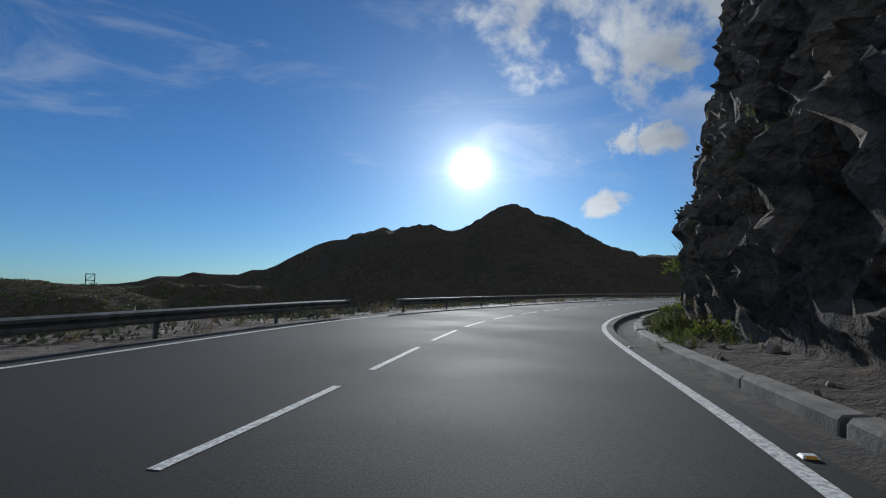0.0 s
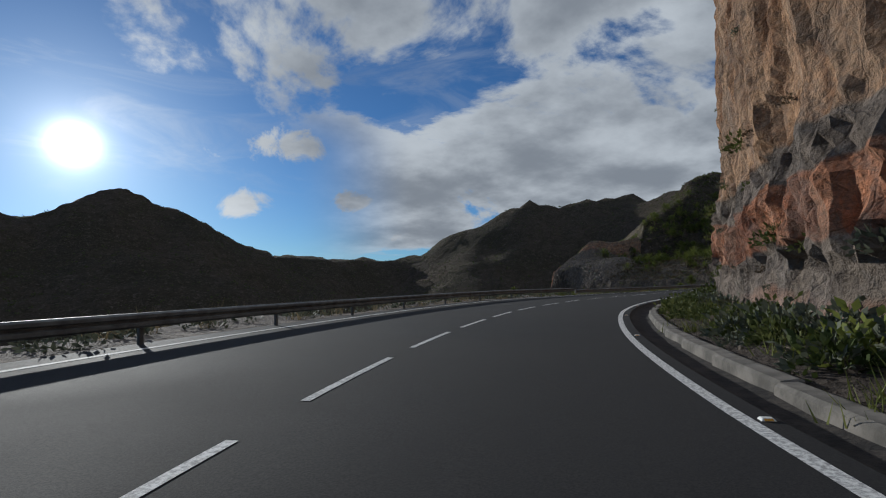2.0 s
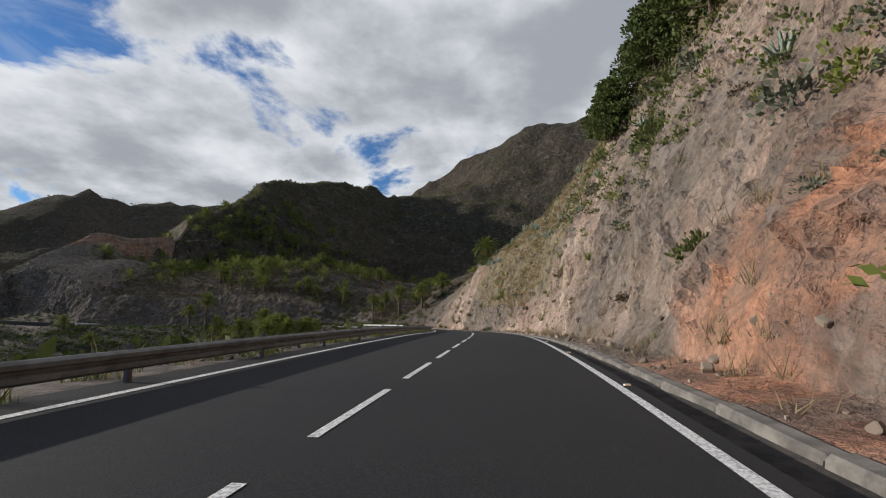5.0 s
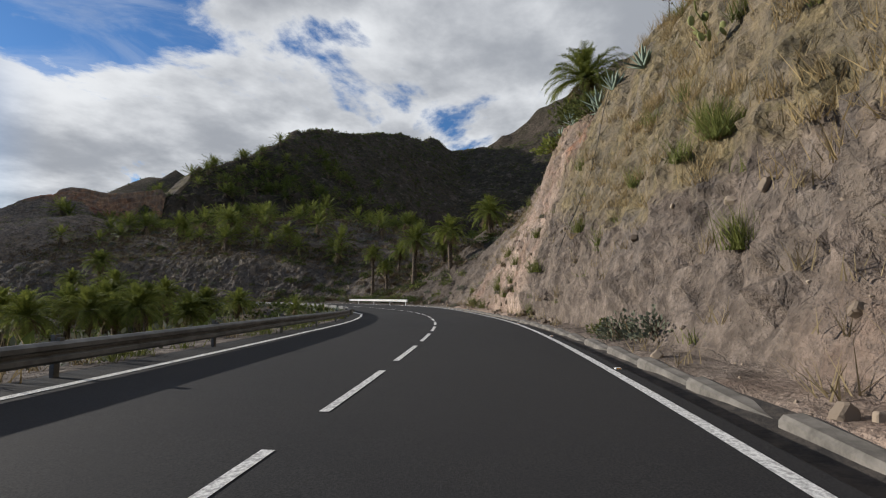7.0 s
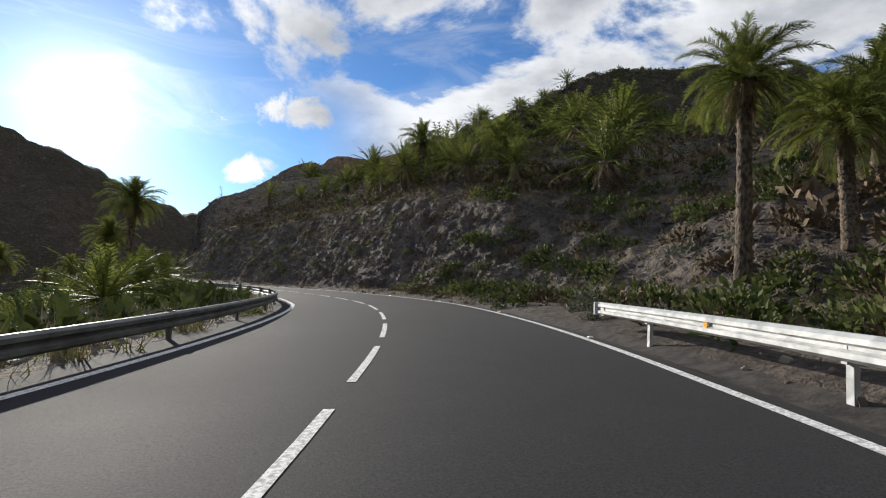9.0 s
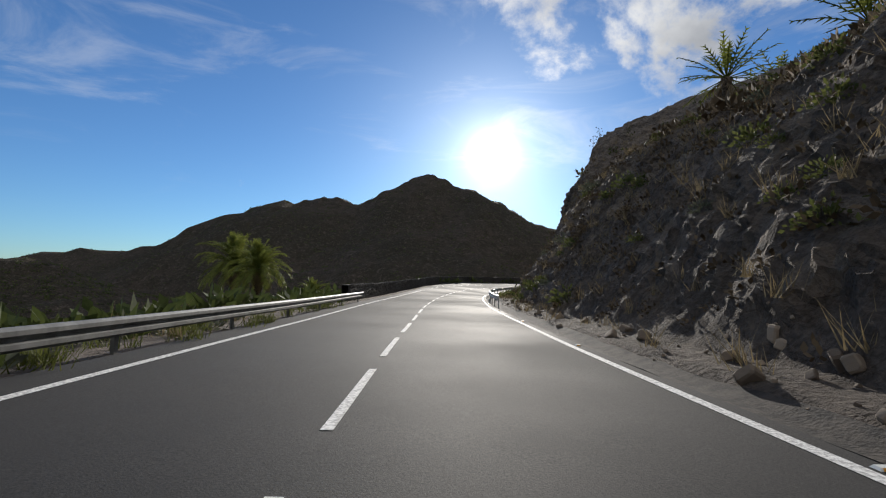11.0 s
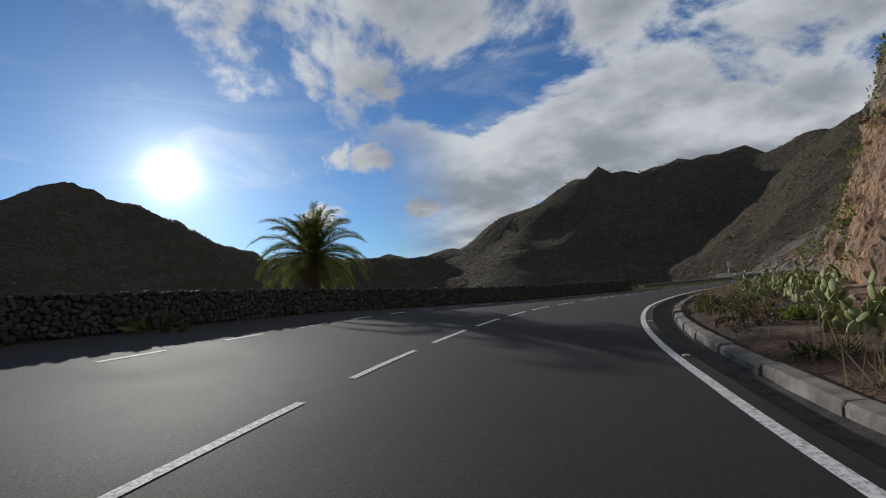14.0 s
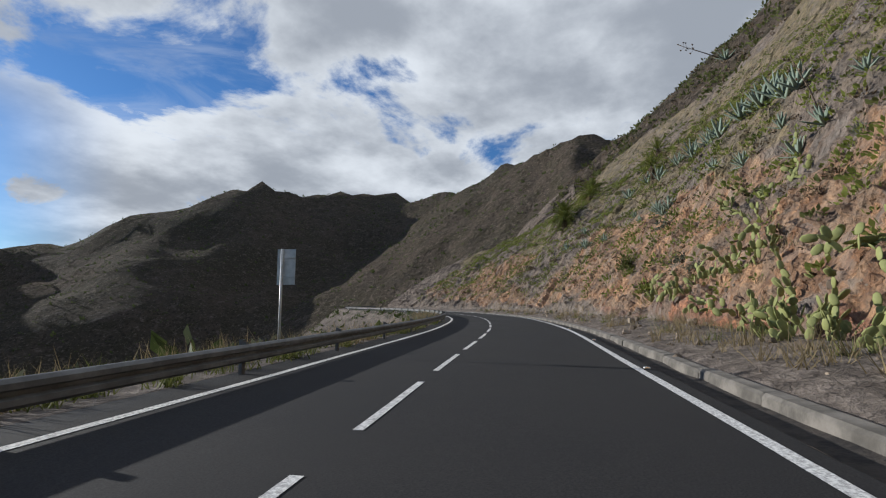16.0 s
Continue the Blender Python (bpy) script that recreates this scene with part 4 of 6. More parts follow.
def lift(x, y):
    """Ground height anywhere: the rough slopes by the road, the sheet beyond."""
    s, d = near_road(np.array([x]), np.array([y]))
    r = float(lanes(s[0], 1)) + 1.25
    if 0 < d[0] - r < 46 and S_MIN < s[0] < S_MAX:
        return on_slope(s[0], d[0] - r).z
    if -60 < d[0] <= 0:
        return float(left_ground(np.array([x]), np.array([y]), left_edge(s) - d)[0])
    return float(land_z(np.array([x]), np.array([y]))[0])


# ---------------------------------------------------------------- kerb, gutter
def build_gutter():
    s = np.arange(S_MIN, S_MAX, 0.8)
    r = lanes(s, 1)
    prof = [(0.30, -0.01), (0.40, -0.10), (0.68, -0.18), (0.96, -0.16), (1.32, -0.04)]
    d = np.stack([r + a for a, _ in prof], axis=-1)
    x, y = place(s[:, None] + 0 * d, d)
    z = road_z(s[:, None], d) + np.array([b for _, b in prof])[None] + 0.025 * fbm(x * 1.5, y * 1.5, 0, 2, 3.0)
    tagged(sheet("gutter", np.stack([x, y, z], axis=-1), MT["gutter"]), "gritty earthen gutter beside the asphalt, darkened as in shadow", "gutter", kind="structure")


def build_kerb():
    kerb = tagged(new("kerb"), "weathered pale concrete kerb along the gutter", "kerb", kind="structure")
    k = Kit()
    L, rows = 2.36, [(-0.17, -0.40), (-0.14, 0.00), (-0.10, 0.045), (0.09, 0.065), (0.15, 0.05), (0.19, -0.25)]
    for x in (-L / 2, -L / 2 + 0.03, L / 2 - 0.03, L / 2):
        shrink = 0.02 if abs(x) == L / 2 else 0.0
        k.v += [(a * (1 - shrink), x, b - shrink) for a, b in rows]
    n = len(rows)
    for i in range(3):
        for j in range(n - 1):
            k.f.append((i * n + j, i * n + j + 1, (i + 1) * n + j + 1, (i + 1) * n + j))
    k.f += [tuple(range(n)), tuple(3 * n + i for i in range(n))[::-1]]
    me = k.mesh("kerb_stone", MT["concrete"])
    for a, b in ((S_MIN + 2, 112), (162, 292), (449, S_MAX - 2)):
        for s in np.arange(a, b, 2.4):
            d = float(lanes(s, 1)) + 1.17
            h = float(np.interp(s, SV, HEAD))
            p = spot(s, d, float(road_z(np.array(s), np.array(d))) + rng.uniform(-0.03, 0.01) - (0.07 if 160 < s < 300 else 0.0))
            part("kerb_stone", me, kerb, Matrix.Translation(p) @ pose(0, 0, 0, rng.uniform(-0.6, 0.6), rng.uniform(-2, 2), -math.degrees(h) + rng.uniform(-0.8, 0.8)))


# ---------------------------------------------------------------- guard rails
def guard_rail(s0, s1, off, side, label, spacing=4.4, height=0.68, end=False, mat="steel"):
    """A W-beam on steel posts that follows the road. off: metres beyond the edge line."""
    rail = tagged(new("guard_rail"), label, "guard rail", group="guard rails along the road")
    s = np.arange(s0, s1 + 0.01, 1.0)
    edge = lanes(s, 1) + off if side > 0 else lanes(s, 3) - off
    prof = [(-0.005, 0.155), (0.02, 0.15), (0.075, 0.11), (0.075, 0.05), (0.01, 0.02), (0.01, -0.02), (0.075, -0.05), (0.075, -0.11), (0.02, -0.15), (-0.005, -0.155)]
    full = prof + [(a - 0.012, b) for a, b in prof[::-1]]
    d = np.stack([edge - side * a for a, _ in full + full[:1]], axis=-1)
    x, y = place(s[:, None] + 0 * d, d)
    base = road_z(s, edge)[:, None]
    z = base + height - 0.16 + np.array([b for _, b in full + full[:1]])[None]
    sheet("beam", np.stack([x, y, z], axis=-1), MT[mat], smooth_shade=False, parent=rail)
    k = Kit()
    k.box((0, 0, -0.05), (0.012, 0.10, 1.3))
    k.box((0.03, -0.045, -0.05), (0.06, 0.01, 1.3))
    k.box((0.03, 0.045, -0.05), (0.06, 0.01, 1.3))
    k.box((-0.03, 0, 0.45), (0.08, 0.08, 0.22))
    me = k.mesh("post", MT[mat])
    for a in np.arange(s0 + 0.6, s1, spacing):
        e = float(lanes(a, 1)) + off + 0.06 if side > 0 else float(lanes(a, 3)) - off - 0.06
        h = float(np.interp(a, SV, HEAD))
        p = spot(a, e, float(road_z(np.array(a), np.array(e))))
        part("post", me, rail, Matrix.Translation(p) @ pose(0, 0, 0, 0, rng.uniform(-1.5, 1.5), -math.degrees(h) + (0 if side > 0 else 180)))
    if side > 0:
        k = Kit()
        k.box((-0.052, 0, 0), (0.014, 0.10, 0.13))
        me3 = k.mesh("reflector", MT["amber"])
        for a in np.arange(s0 + 3, s1, 8.8):
            e = float(lanes(a, 1)) + off
            h = float(np.interp(a, SV, HEAD))
            part("reflector", me3, rail, Matrix.Translation(spot(a, e, float(road_z(np.array(a), np.array(e))) + height - 0.16)) @ pose(0, 0, 0, 0, 0, -math.degrees(h)))
    if end:
        kk = Kit()
        kk.tube([(0, -0.02, -0.15), (0, -0.02, 0.15)], [0.10, 0.10], 12)
        kk.box((0.0, 0.16, 0), (0.02, 0.36, 0.31))
        me2 = kk.mesh("end_shoe", MT[mat])
        for a, turn in ((s0, 0), (s1, 180)):
            e = float(lanes(a, 1)) + off - 0.03 if side > 0 else float(lanes(a, 3)) - off + 0.03
            h = float(np.interp(a, SV, HEAD))
            part("end_shoe", me2, rail, Matrix.Translation(spot(a, e, float(road_z(np.array(a), np.array(e))) + height - 0.16)) @ pose(0, 0, 0, 0, 0, -math.degrees(h) + turn))
    return rail


def build_rails():
    # left rails take the steel darkened for their shaded side
    dull = "galvanised steel guard rail on posts above the drop, coloured as in shade"
    guard_rail(S_MIN + 1, 18, 1.0, -1, dull, end=True, mat="shade_steel")
    guard_rail(21, 110, 0.6, -1, dull, height=0.66, end=True, mat="shade_steel")
    guard_rail(110.3, 262, 0.55, -1, dull, height=0.52, end=True, mat="shade_steel")
    guard_rail(262.6, 362, 0.7, -1, "galvanised guard rail round the inside of the bend", height=0.55, end=True, mat="shade_steel")
    guard_rail(366, 394, 0.8, -1, dull, height=0.6, end=True, mat="shade_steel")
    guard_rail(512.5, S_MAX - 3, 0.55, -1, "galvanised guard rail above grassy edge", height=0.52, end=True, mat="shade_steel")
    guard_rail(136, 160, 1.15, 1, "short bright galvanised guard rail before red slope", end=True)
    guard_rail(293, 309, 1.1, 1, "short pale guard rail at the foot of the ravine", end=True)
    guard_rail(394, 451, 0.62, 1, "galvanised guard rail below a dark cliff", 3.9, end=True)


# ---------------------------------------------------------------- stone parapet
WALL = table([(394, -6.2), (412, -6.3), (425, -6.9), (438, -9.0), (450, -10.6), (465, -11.3), (480, -11.5), (492, -9.6), (503, -7.4), (511, -6.3)])


def stone_mesh(seed):
    r = np.random.default_rng(seed)
    k = Kit()
    v = []
    for kx in (-1, 1):
        for ky in (-1, 1):
            for kz in (-1, 1):
                v.append(Vector((kx * r.uniform(0.72, 1), ky * r.uniform(0.7, 1), kz * r.uniform(0.7, 1))) * 0.5)
    bm = bmesh.new()
    for q in v:
        bm.verts.new(q)
    bmesh.ops.convex_hull(bm, input=bm.verts)
    bmesh.ops.bevel(bm, geom=list(bm.edges), offset=0.10, segments=1, affect="EDGES")
    bmesh.ops.triangulate(bm, faces=list(bm.faces))
    me = bpy.data.meshes.new("stone")
    bm.to_mesh(me)
    bm.free()
    me.materials.append(MT["stone"])
    return me


STONES = [stone_mesh(k) for k in range(6)]


def build_wall():
    wall = tagged(new("parapet_wall"), "dark basalt rubble parapet wall beside the lay-by", "stone wall", kind="structure")
    s = np.arange(394, 511.1, 1.0)
    d0 = WALL(s)
    prof = [(0.02, -0.7), (0.02, 0.98), (0.06, 1.0), (-0.42, 1.0), (-0.40, 0.96), (-0.40, -1.6)]
    d = np.stack([d0 + a for a, _ in prof], axis=-1)
    x, y = place(s[:, None] + 0 * d, d)
    z = road_z(s, d0)[:, None] + np.array([b for _, b in prof])[None]
    sheet("core", np.stack([x, y, z], axis=-1), MT["mortar"], smooth_shade=False, parent=wall)
    verts, faces, off = [], [], 0
    count = 0
    for row in range(8):
        a = 394.0 + 0.1 * row
        while a < 510.8:
            L = rng.uniform(0.10, 0.30)
            q = a + L / 2
            e = float(WALL(q))
            h = float(np.interp(q, SV, HEAD))
            hgt = 0.128
            p = spot(q, e + 0.02 + rng.uniform(-0.02, 0.02), float(road_z(np.array(q), np.array(e))) + 0.02 + hgt * (row + 0.5) + rng.uniform(-0.05, 0.05))
            m = Matrix.Translation(p) @ pose(0, 0, 0, rng.uniform(-35, 35), rng.uniform(-12, 12), -math.degrees(h) + rng.uniform(-14, 14)) @ Matrix.Diagonal((rng.uniform(0.12, 0.2), L * 1.05, hgt * rng.uniform(0.8, 1.45), 1))
            me = STONES[rng.integers(6)]
            if 410 < q < 420 and count < 300:
                part("stone", me, wall, m)
                count += 1
            else:
                n = len(me.vertices)
                co = np.empty(n * 3)
                me.vertices.foreach_get("co", co)
                co = co.reshape(-1, 3) @ np.array(m.to_3x3()).T + np.array(m.translation)
                fc = np.empty(len(me.polygons) * 3, dtype=np.int32)
                me.polygons.foreach_get("vertices", fc)
                verts.append(co)
                faces.append(fc.reshape(-1, 3) + off)
                off += n
            a += L
    tagged(raw_mesh("stones", np.concatenate(verts), np.concatenate(faces), MT["stone"], smooth_shade=False, parent=wall), kind="stuff")


# ---------------------------------------------------------------- studs, sign, cable
def build_small():
    k = Kit()
    k.add([(-0.06, -0.05, 0), (0.06, -0.05, 0), (0.06, 0.05, 0), (-0.06, 0.05, 0), (-0.045, -0.03, 0.022), (0.045, -0.03, 0.022), (0.045, 0.03, 0.022), (-0.045, 0.03, 0.022)],
          [(0, 3, 2, 1), (4, 5, 6, 7), (1, 2, 6, 5), (3, 0, 4, 7), (0, 1, 5, 4), (2, 3, 7, 6)])
    body = k.mesh("stud_body", MT["white"])
    k = Kit()
    k.add([(-0.04, -0.052, 0.003), (0.04, -0.052, 0.003), (0.035, -0.036, 0.021), (-0.035, -0.036, 0.021)], [(0, 1, 2, 3)])
    face = k.mesh("reflector", MT["amber"])
    for s in np.arange(4, 560, 7.4):
        d = float(lanes(s, 1)) + 0.2
        h = float(np.interp(s, SV, HEAD))
        ob = tagged(new("road_stud"), "small white road stud with amber reflector on the asphalt", "road stud", group="road studs along the edge line")
        ob.matrix_basis = Matrix.Translation(spot(s, d, float(road_z(np.array(s), np.array(d))) + 0.004)) @ pose(0, 0, 0, 0, 0, -math.degrees(h))
        part("stud_body", body, ob)
        part("reflector", face, ob)
    # back of a road sign beyond the rail
    sign = tagged(new("road_sign"), "grey metal road sign seen from behind on a post", "road sign")
    p = spot(538.5, -5.9)
    sign.matrix_basis = Matrix.Translation(p) @ pose(0, 0, 0, 0, 0, -math.degrees(float(np.interp(538, SV, HEAD))) + 8)
    k = Kit()
    k.tube([(0, 0, -0.4), (0, 0, 2.65)], [0.035, 0.035], 10)
    part("post", k.mesh("post", MT["steel"], True), sign)
    k = Kit()
    k.box((0.10, 0.05, 2.2), (0.46, 0.015, 0.9))
    part("panel", k.mesh("panel", MT["steel"]), sign)
    k = Kit()
    for z in (1.95, 2.45):
        k.box((0.10, 0.025, z), (0.44, 0.03, 0.04))
    part("bracket", k.mesh("bracket", MT["steel"]), sign)
    # a lattice frame on the hill across the valley
    mast = tagged(new("lattice_mast"), "small dark steel lattice mast on a wooded hill", "mast")
    mast.matrix_basis = Matrix.Translation((-520, 640, float(land_z(np.array([-520.0]), np.array([640.0]))[0]) - 0.5)) @ pose(0, 0, 0, 0, 0, 38)
    k = Kit()
    for a in (-5, 5):
        for b in (-5, 5):
            k.tube([(a, b, 0), (a, b, 18)], [0.6, 0.5], 6)
    part("leg_frame", k.mesh("leg_frame", MT["shade_steel"]), mast)
    k = Kit()
    for z in (9, 17.6):
        for a in (-5, 5):
            k.tube([(a, -5, z), (a, 5, z)], [0.45, 0.45], 6)
            k.tube([(-5, a, z), (5, a, z)], [0.45, 0.45], 6)
            k.tube([(-5, a, z - 8.5), (5, a, z)], [0.25, 0.25], 5)
    part("cross_bars", k.mesh("cross_bars", MT["shade_steel"]), mast)
    # an old cable down the pale rock face
    cable = tagged(new("hanging_cable"), "thin black cable hanging down the pale rock face", "cable")
    k = Kit()
    raw = [on_slope(256.6 + 0.11 * i, q) for i, q in enumerate(np.linspace(1.4, 11, 40))]
    pts = []
    for i in range(2, 38):
        q = sum(raw[i - 2:i + 3], Vector()) / 5
        x, y = place(257.4, -6)
        out = (Vector((float(x), float(y), q.z)) - q).normalized()
        x, y = place(257.4 + 0.10 * math.sin(i * 0.55), 0.0)
        x0, y0 = place(257.4, 0.0)
        pts.append(q + out * 0.22 + Vector((float(x - x0), float(y - y0), 0)))
    k.tube(pts, [0.016] * len(pts), 6)
    part("strand", k.mesh("strand", MT["cable"], True), cable)


build_gutter()
build_kerb()
build_rails()
build_small()

# ---------------------------------------------------------------- palms
def frond(k, az, el, length, droop, leaflet, width, n=15, rows=3):
    """One feathered palm leaf: an arching rib with hanging leaflets on both sides."""
    p = Vector((0, 0, 0))
    d = Vector((math.cos(az) * math.cos(el), math.sin(az) * math.cos(el), math.sin(el)))
    side = Vector((-math.sin(az), math.cos(az), 0))
    pts = [p.copy()]
    step = length / n
    for i in range(n):
        d = (d + Vector((0, 0, -droop * (0.15 + 1.5 * (i / n) ** 1.5)))).normalized()
        p = p + d * step
        pts.append(p.copy())
    k.tube(pts[::3] + [pts[-1]], [0.04 * (1 - 0.8 * i / 6) for i in range(len(pts[::3]) + 1)], 3, cap=False)
    for i in range(2, n + 1):
        t = (pts[i] - pts[i - 1]).normalized()
        up = t.cross(side).normalized()
        if up.z < 0:
            up = -up
        ll = leaflet * (0.35 + 0.85 * math.sin(math.pi * (0.10 + 0.82 * i / n))) * random.uniform(0.85, 1.1)
        for sgn in (-1, 1):
            for q in range(rows):
                o = pts[i] - t * step * q / rows
                way = (side * sgn * random.uniform(0.55, 0.8) + t * 0.75 + up * random.uniform(-0.05, 0.3)).normalized()
                mid = o + way * ll * 0.55
                tip = o + way * ll + Vector((0, 0, -random.uniform(0.18, 0.42) * ll))
                if rows < 3:
                    k.add([o - t * width, o + t * width, tip], [(0, 1, 2)])
                    continue
                k.add([o - t * width, o + t * width, mid + t * width * 0.7, tip, mid - t * width * 0.7], [(0, 1, 2, 4), (4, 2, 3)])


def palm_parts(seed, fronds=62, steps=15, rows=3):
    random.seed(seed)
    k = Kit()
    for i in range(fronds):
        u = i / (fronds - 1)
        el = math.radians(86 - 104 * u ** 0.95 + random.uniform(-9, 9))
        frond(k, i * 2.39996 + random.uniform(-0.25, 0.25), el, random.uniform(2.5, 3.4) * (0.72 + 0.33 * min(1, u * 2.2)), 0.10 + 0.07 * u, 0.58, 0.026 * 15 / steps, steps, rows)
    crown = k.mesh("crown", MT["palm_leaf"])
    k = Kit()
    for i in range(34 if rows > 2 else 9):
        frond(k, i * 2.39996 + 0.7, math.radians(random.uniform(-72, -20)), random.uniform(1.2, 2.4), 0.18, 0.42, 0.024 if rows > 2 else 0.05, 10 if rows > 2 else 6, 2)
    dead = k.mesh("dead_fronds", MT["dead_leaf"])
    k = Kit()
    pts, rad = [], []
    rings = 25 if rows > 2 else 9
    for i in range(rings):
        u = i / (rings - 1)
        pts.append((0.10 * math.sin(2.2 * u + seed), 0.08 * math.sin(1.7 * u), -1.0 + 6.0 * u))
        rad.append(0.40 - 0.10 * u + (0.03 if i % 2 else 0.0) + (0.14 if u > 0.9 else 0) + 0.10 * max(0.0, 0.3 - u))
    k.tube(pts, rad, 11 if rows > 2 else 7)
    for i in range(110 if rows > 2 else 0):  # stubs of old leaf bases
        u = (i + 0.5) / 110
        a, c = i * 2.39996, Vector(pts[min(int(u * (rings - 1) + 0.5), rings - 1)])
        out, side = Vector((math.cos(a), math.sin(a), 0)), Vector((-math.sin(a), math.cos(a), 0))
        c.z = -1.0 + 6.0 * u
        q = c + out * (0.36 - 0.10 * u + 0.06 * max(0.0, u - 0.7))
        tip = q + out * random.uniform(0.07, 0.16) + Vector((0, 0, random.uniform(0.08, 0.17)))
        k.add([q - side * 0.09, q + side * 0.09, q + Vector((0, 0, 0.20)), tip], [(0, 1, 3), (1, 2, 3), (2, 0, 3)])
    return k.mesh("trunk", MT["bark"], True), crown, dead


PALMS = [palm_parts(k) for k in range(4)] + [palm_parts(k, 38, 7, 2) for k in (4, 5)] + [palm_parts(k, 30, 5, 2) for k in (6, 7)]


def palm(x, y, height, size, label, kind=None, z=None):
    """A palm whose crown stands height metres over the ground; size scales the crown."""
    kk = rng.integers(4) if kind is None else kind
    trunk, crown, dead = PALMS[kk]
    ob = tagged(new("palm_tree"), label, "palm tree", group="date palms of the hillside")
    z = lift(x, y) - 0.15 if z is None else z + float(rise(near_road(np.array([x]), np.array([y]))[0][0]))
    ob.matrix_basis = Matrix.Translation((x, y, z)) @ pose(0, 0, 0, rng.uniform(-3, 3), rng.uniform(-3, 3), rng.uniform(0, 360))
    part("trunk", trunk, ob, Matrix.Diagonal((size * 0.85, size * 0.85, height / 5.0, 1)))
    m = Matrix.Translation((0.10 * math.sin(2.2 + kk) * size, 0.08 * math.sin(1.7) * size, height)) @ Matrix.Diagonal((size, size, size, 1))
    part("crown", crown, ob, m)
    part("dead_frond_skirt", dead, ob, m)
    return ob


def turned_by(x, y):
    a = radians(1.2)
    return x * math.cos(a) + y * math.sin(a), y * math.cos(a) - x * math.sin(a)


def build_palms():
    # by the bend and on the inside of it
    palm(255.0, 114.7, 6.6, 1.05, "tall date palm with hanging brown fronds by the bend", 0, 2.9)
    palm(248.5, 106.9, 5.0, 0.95, "date palm on the stony bank above the bend", 1)
    palm(251.2, 101.8, 3.4, 1.05, "bushy date palm above the rock cut", 3)
    palm(254.8, 109.8, 3.2, 0.85, "short date palm beside a taller one", 2)
    palm(258.6, 123.3, 5.4, 0.72, "tall slim date palm with rusty dead fronds", 0, 2.4)
    palm(257.6, 120.4, 2.9, 0.6, "young date palm with a light green crown", 2, 2.7)
    palm(265.1, 121.3, 3.6, 0.8, "date palm beside the ravine", 1)
    palm(*on_slope(266, 6.6).xy, 2.8, 1.05, "date palm on the brow of the slope", 2)
    palm(276.1, 167.3, 5.2, 1.1, "date palm on top of the dark bank", 1)
    palm(273.3, 149.9, 3.6, 1.0, "date palm on top of the dark bank", 2)
    palm(278.7, 183.3, 3.2, 0.9, "date palm on top of the dark bank", 3)
    palm(417.5, 314.3, 2.0, 1.2, "date palm on the green slope", 0)
    palm(402.1, 316.9, 1.6, 1.1, "low date palm on the green slope", 1)
    palm(*turned_by(241.8, 172.5), 8.0, 0.95, "tall date palm on the verge with ragged fronds", 0, -0.3)
    palm(*turned_by(240.3, 176.5), 5.2, 0.8, "shorter date palm beside a taller one", 3, -0.3)
    palm(*turned_by(268.1, 311.4), 4.2, 1.35, "bushy date palm beyond the stone wall", 2, 0.2)
    palm(232.0, 222.0, 4.0, 1.2, "date palm leaning over the stone wall", 1, -1.4)
    palm(*turned_by(229.0, 196.0), 2.6, 0.8, "low date palm beyond the guard rail", 0)
    palm(*turned_by(237.0, 213.0), 3.0, 0.75, "low date palm beyond the guard rail", 1)
    palm(*turned_by(233.0, 232.0), 2.6, 0.7, "low date palm beyond the guard rail", 2)
    for s, d in ((338, 15), (343, 17), (349, 15.5), (352, 19), (357, 18), (333, 16), (328, 19), (362, 21)):
        x, y = place(s, d)
        palm(float(x), float(y), rng.uniform(1.6, 3.0), rng.uniform(0.85, 1.1), "young date palm on top of the dark bank", 5)
    # the grove on the flank beyond the bend
    done = 0
    r = np.random.default_rng(21)
    while done < 120:
        x, y = r.uniform(258, 410), r.uniform(112, 250)
        s, d = near_road(np.array([x]), np.array([y]))
        if d[0] < 15 or lift(x, y) > 62:
            continue
        palm(x, y, r.uniform(1.0, 3.6), r.uniform(1.0, 1.45), "date palm in the grove on the dry hillside", 6 + done % 2)
        done += 1
    for x, y in ((329.8, 224.3), (337.9, 215.9), (330.4, 213.2), (316.1, 235.6), (321.2, 220.3), (370.1, 196.9), (351.4, 192.0), (338.6, 202.0), (417.7, 197.7), (291.1, 167.9), (333.4, 191.3), (280.4, 169.3), (280.1, 184.4), (280.0, 146.9), (275.2, 137.3), (396.0, 180.0), (363.2, 181.5), (345.0, 206.0), (356.0, 200.0), (362.0, 190.0), (325.0, 206.0), (308.0, 226.0), (343.0, 184.0), (378.0, 188.0), (300.0, 176.0), (312.0, 196.0)):
        palm(x + r.uniform(-3, 3), y + r.uniform(-3, 3), r.uniform(2.4, 4.6), r.uniform(1.25, 1.6), "full date palm among bushes on the hillside", 5)
    for k in range(60):
        x, y = r.uniform(300, 385), r.uniform(172, 232)
        if lift(x, y) < 46:
            palm(x, y, r.uniform(2.0, 3.6), r.uniform(1.1, 1.5), "full date palm among bushes on the hillside", 6)
    done = 0
    while done < 80:
        x, y = r.uniform(285, 405), r.uniform(150, 246)
        s, d = near_road(np.array([x]), np.array([y]))
        h = lift(x, y)
        if d[0] < 22 or not 8 < h < 66:
            continue
        palm(x, y, r.uniform(1.4, 3.4), r.uniform(1.3, 1.75), "date palm in the grove on the dry hillside", 6 + done % 2)
        done += 1
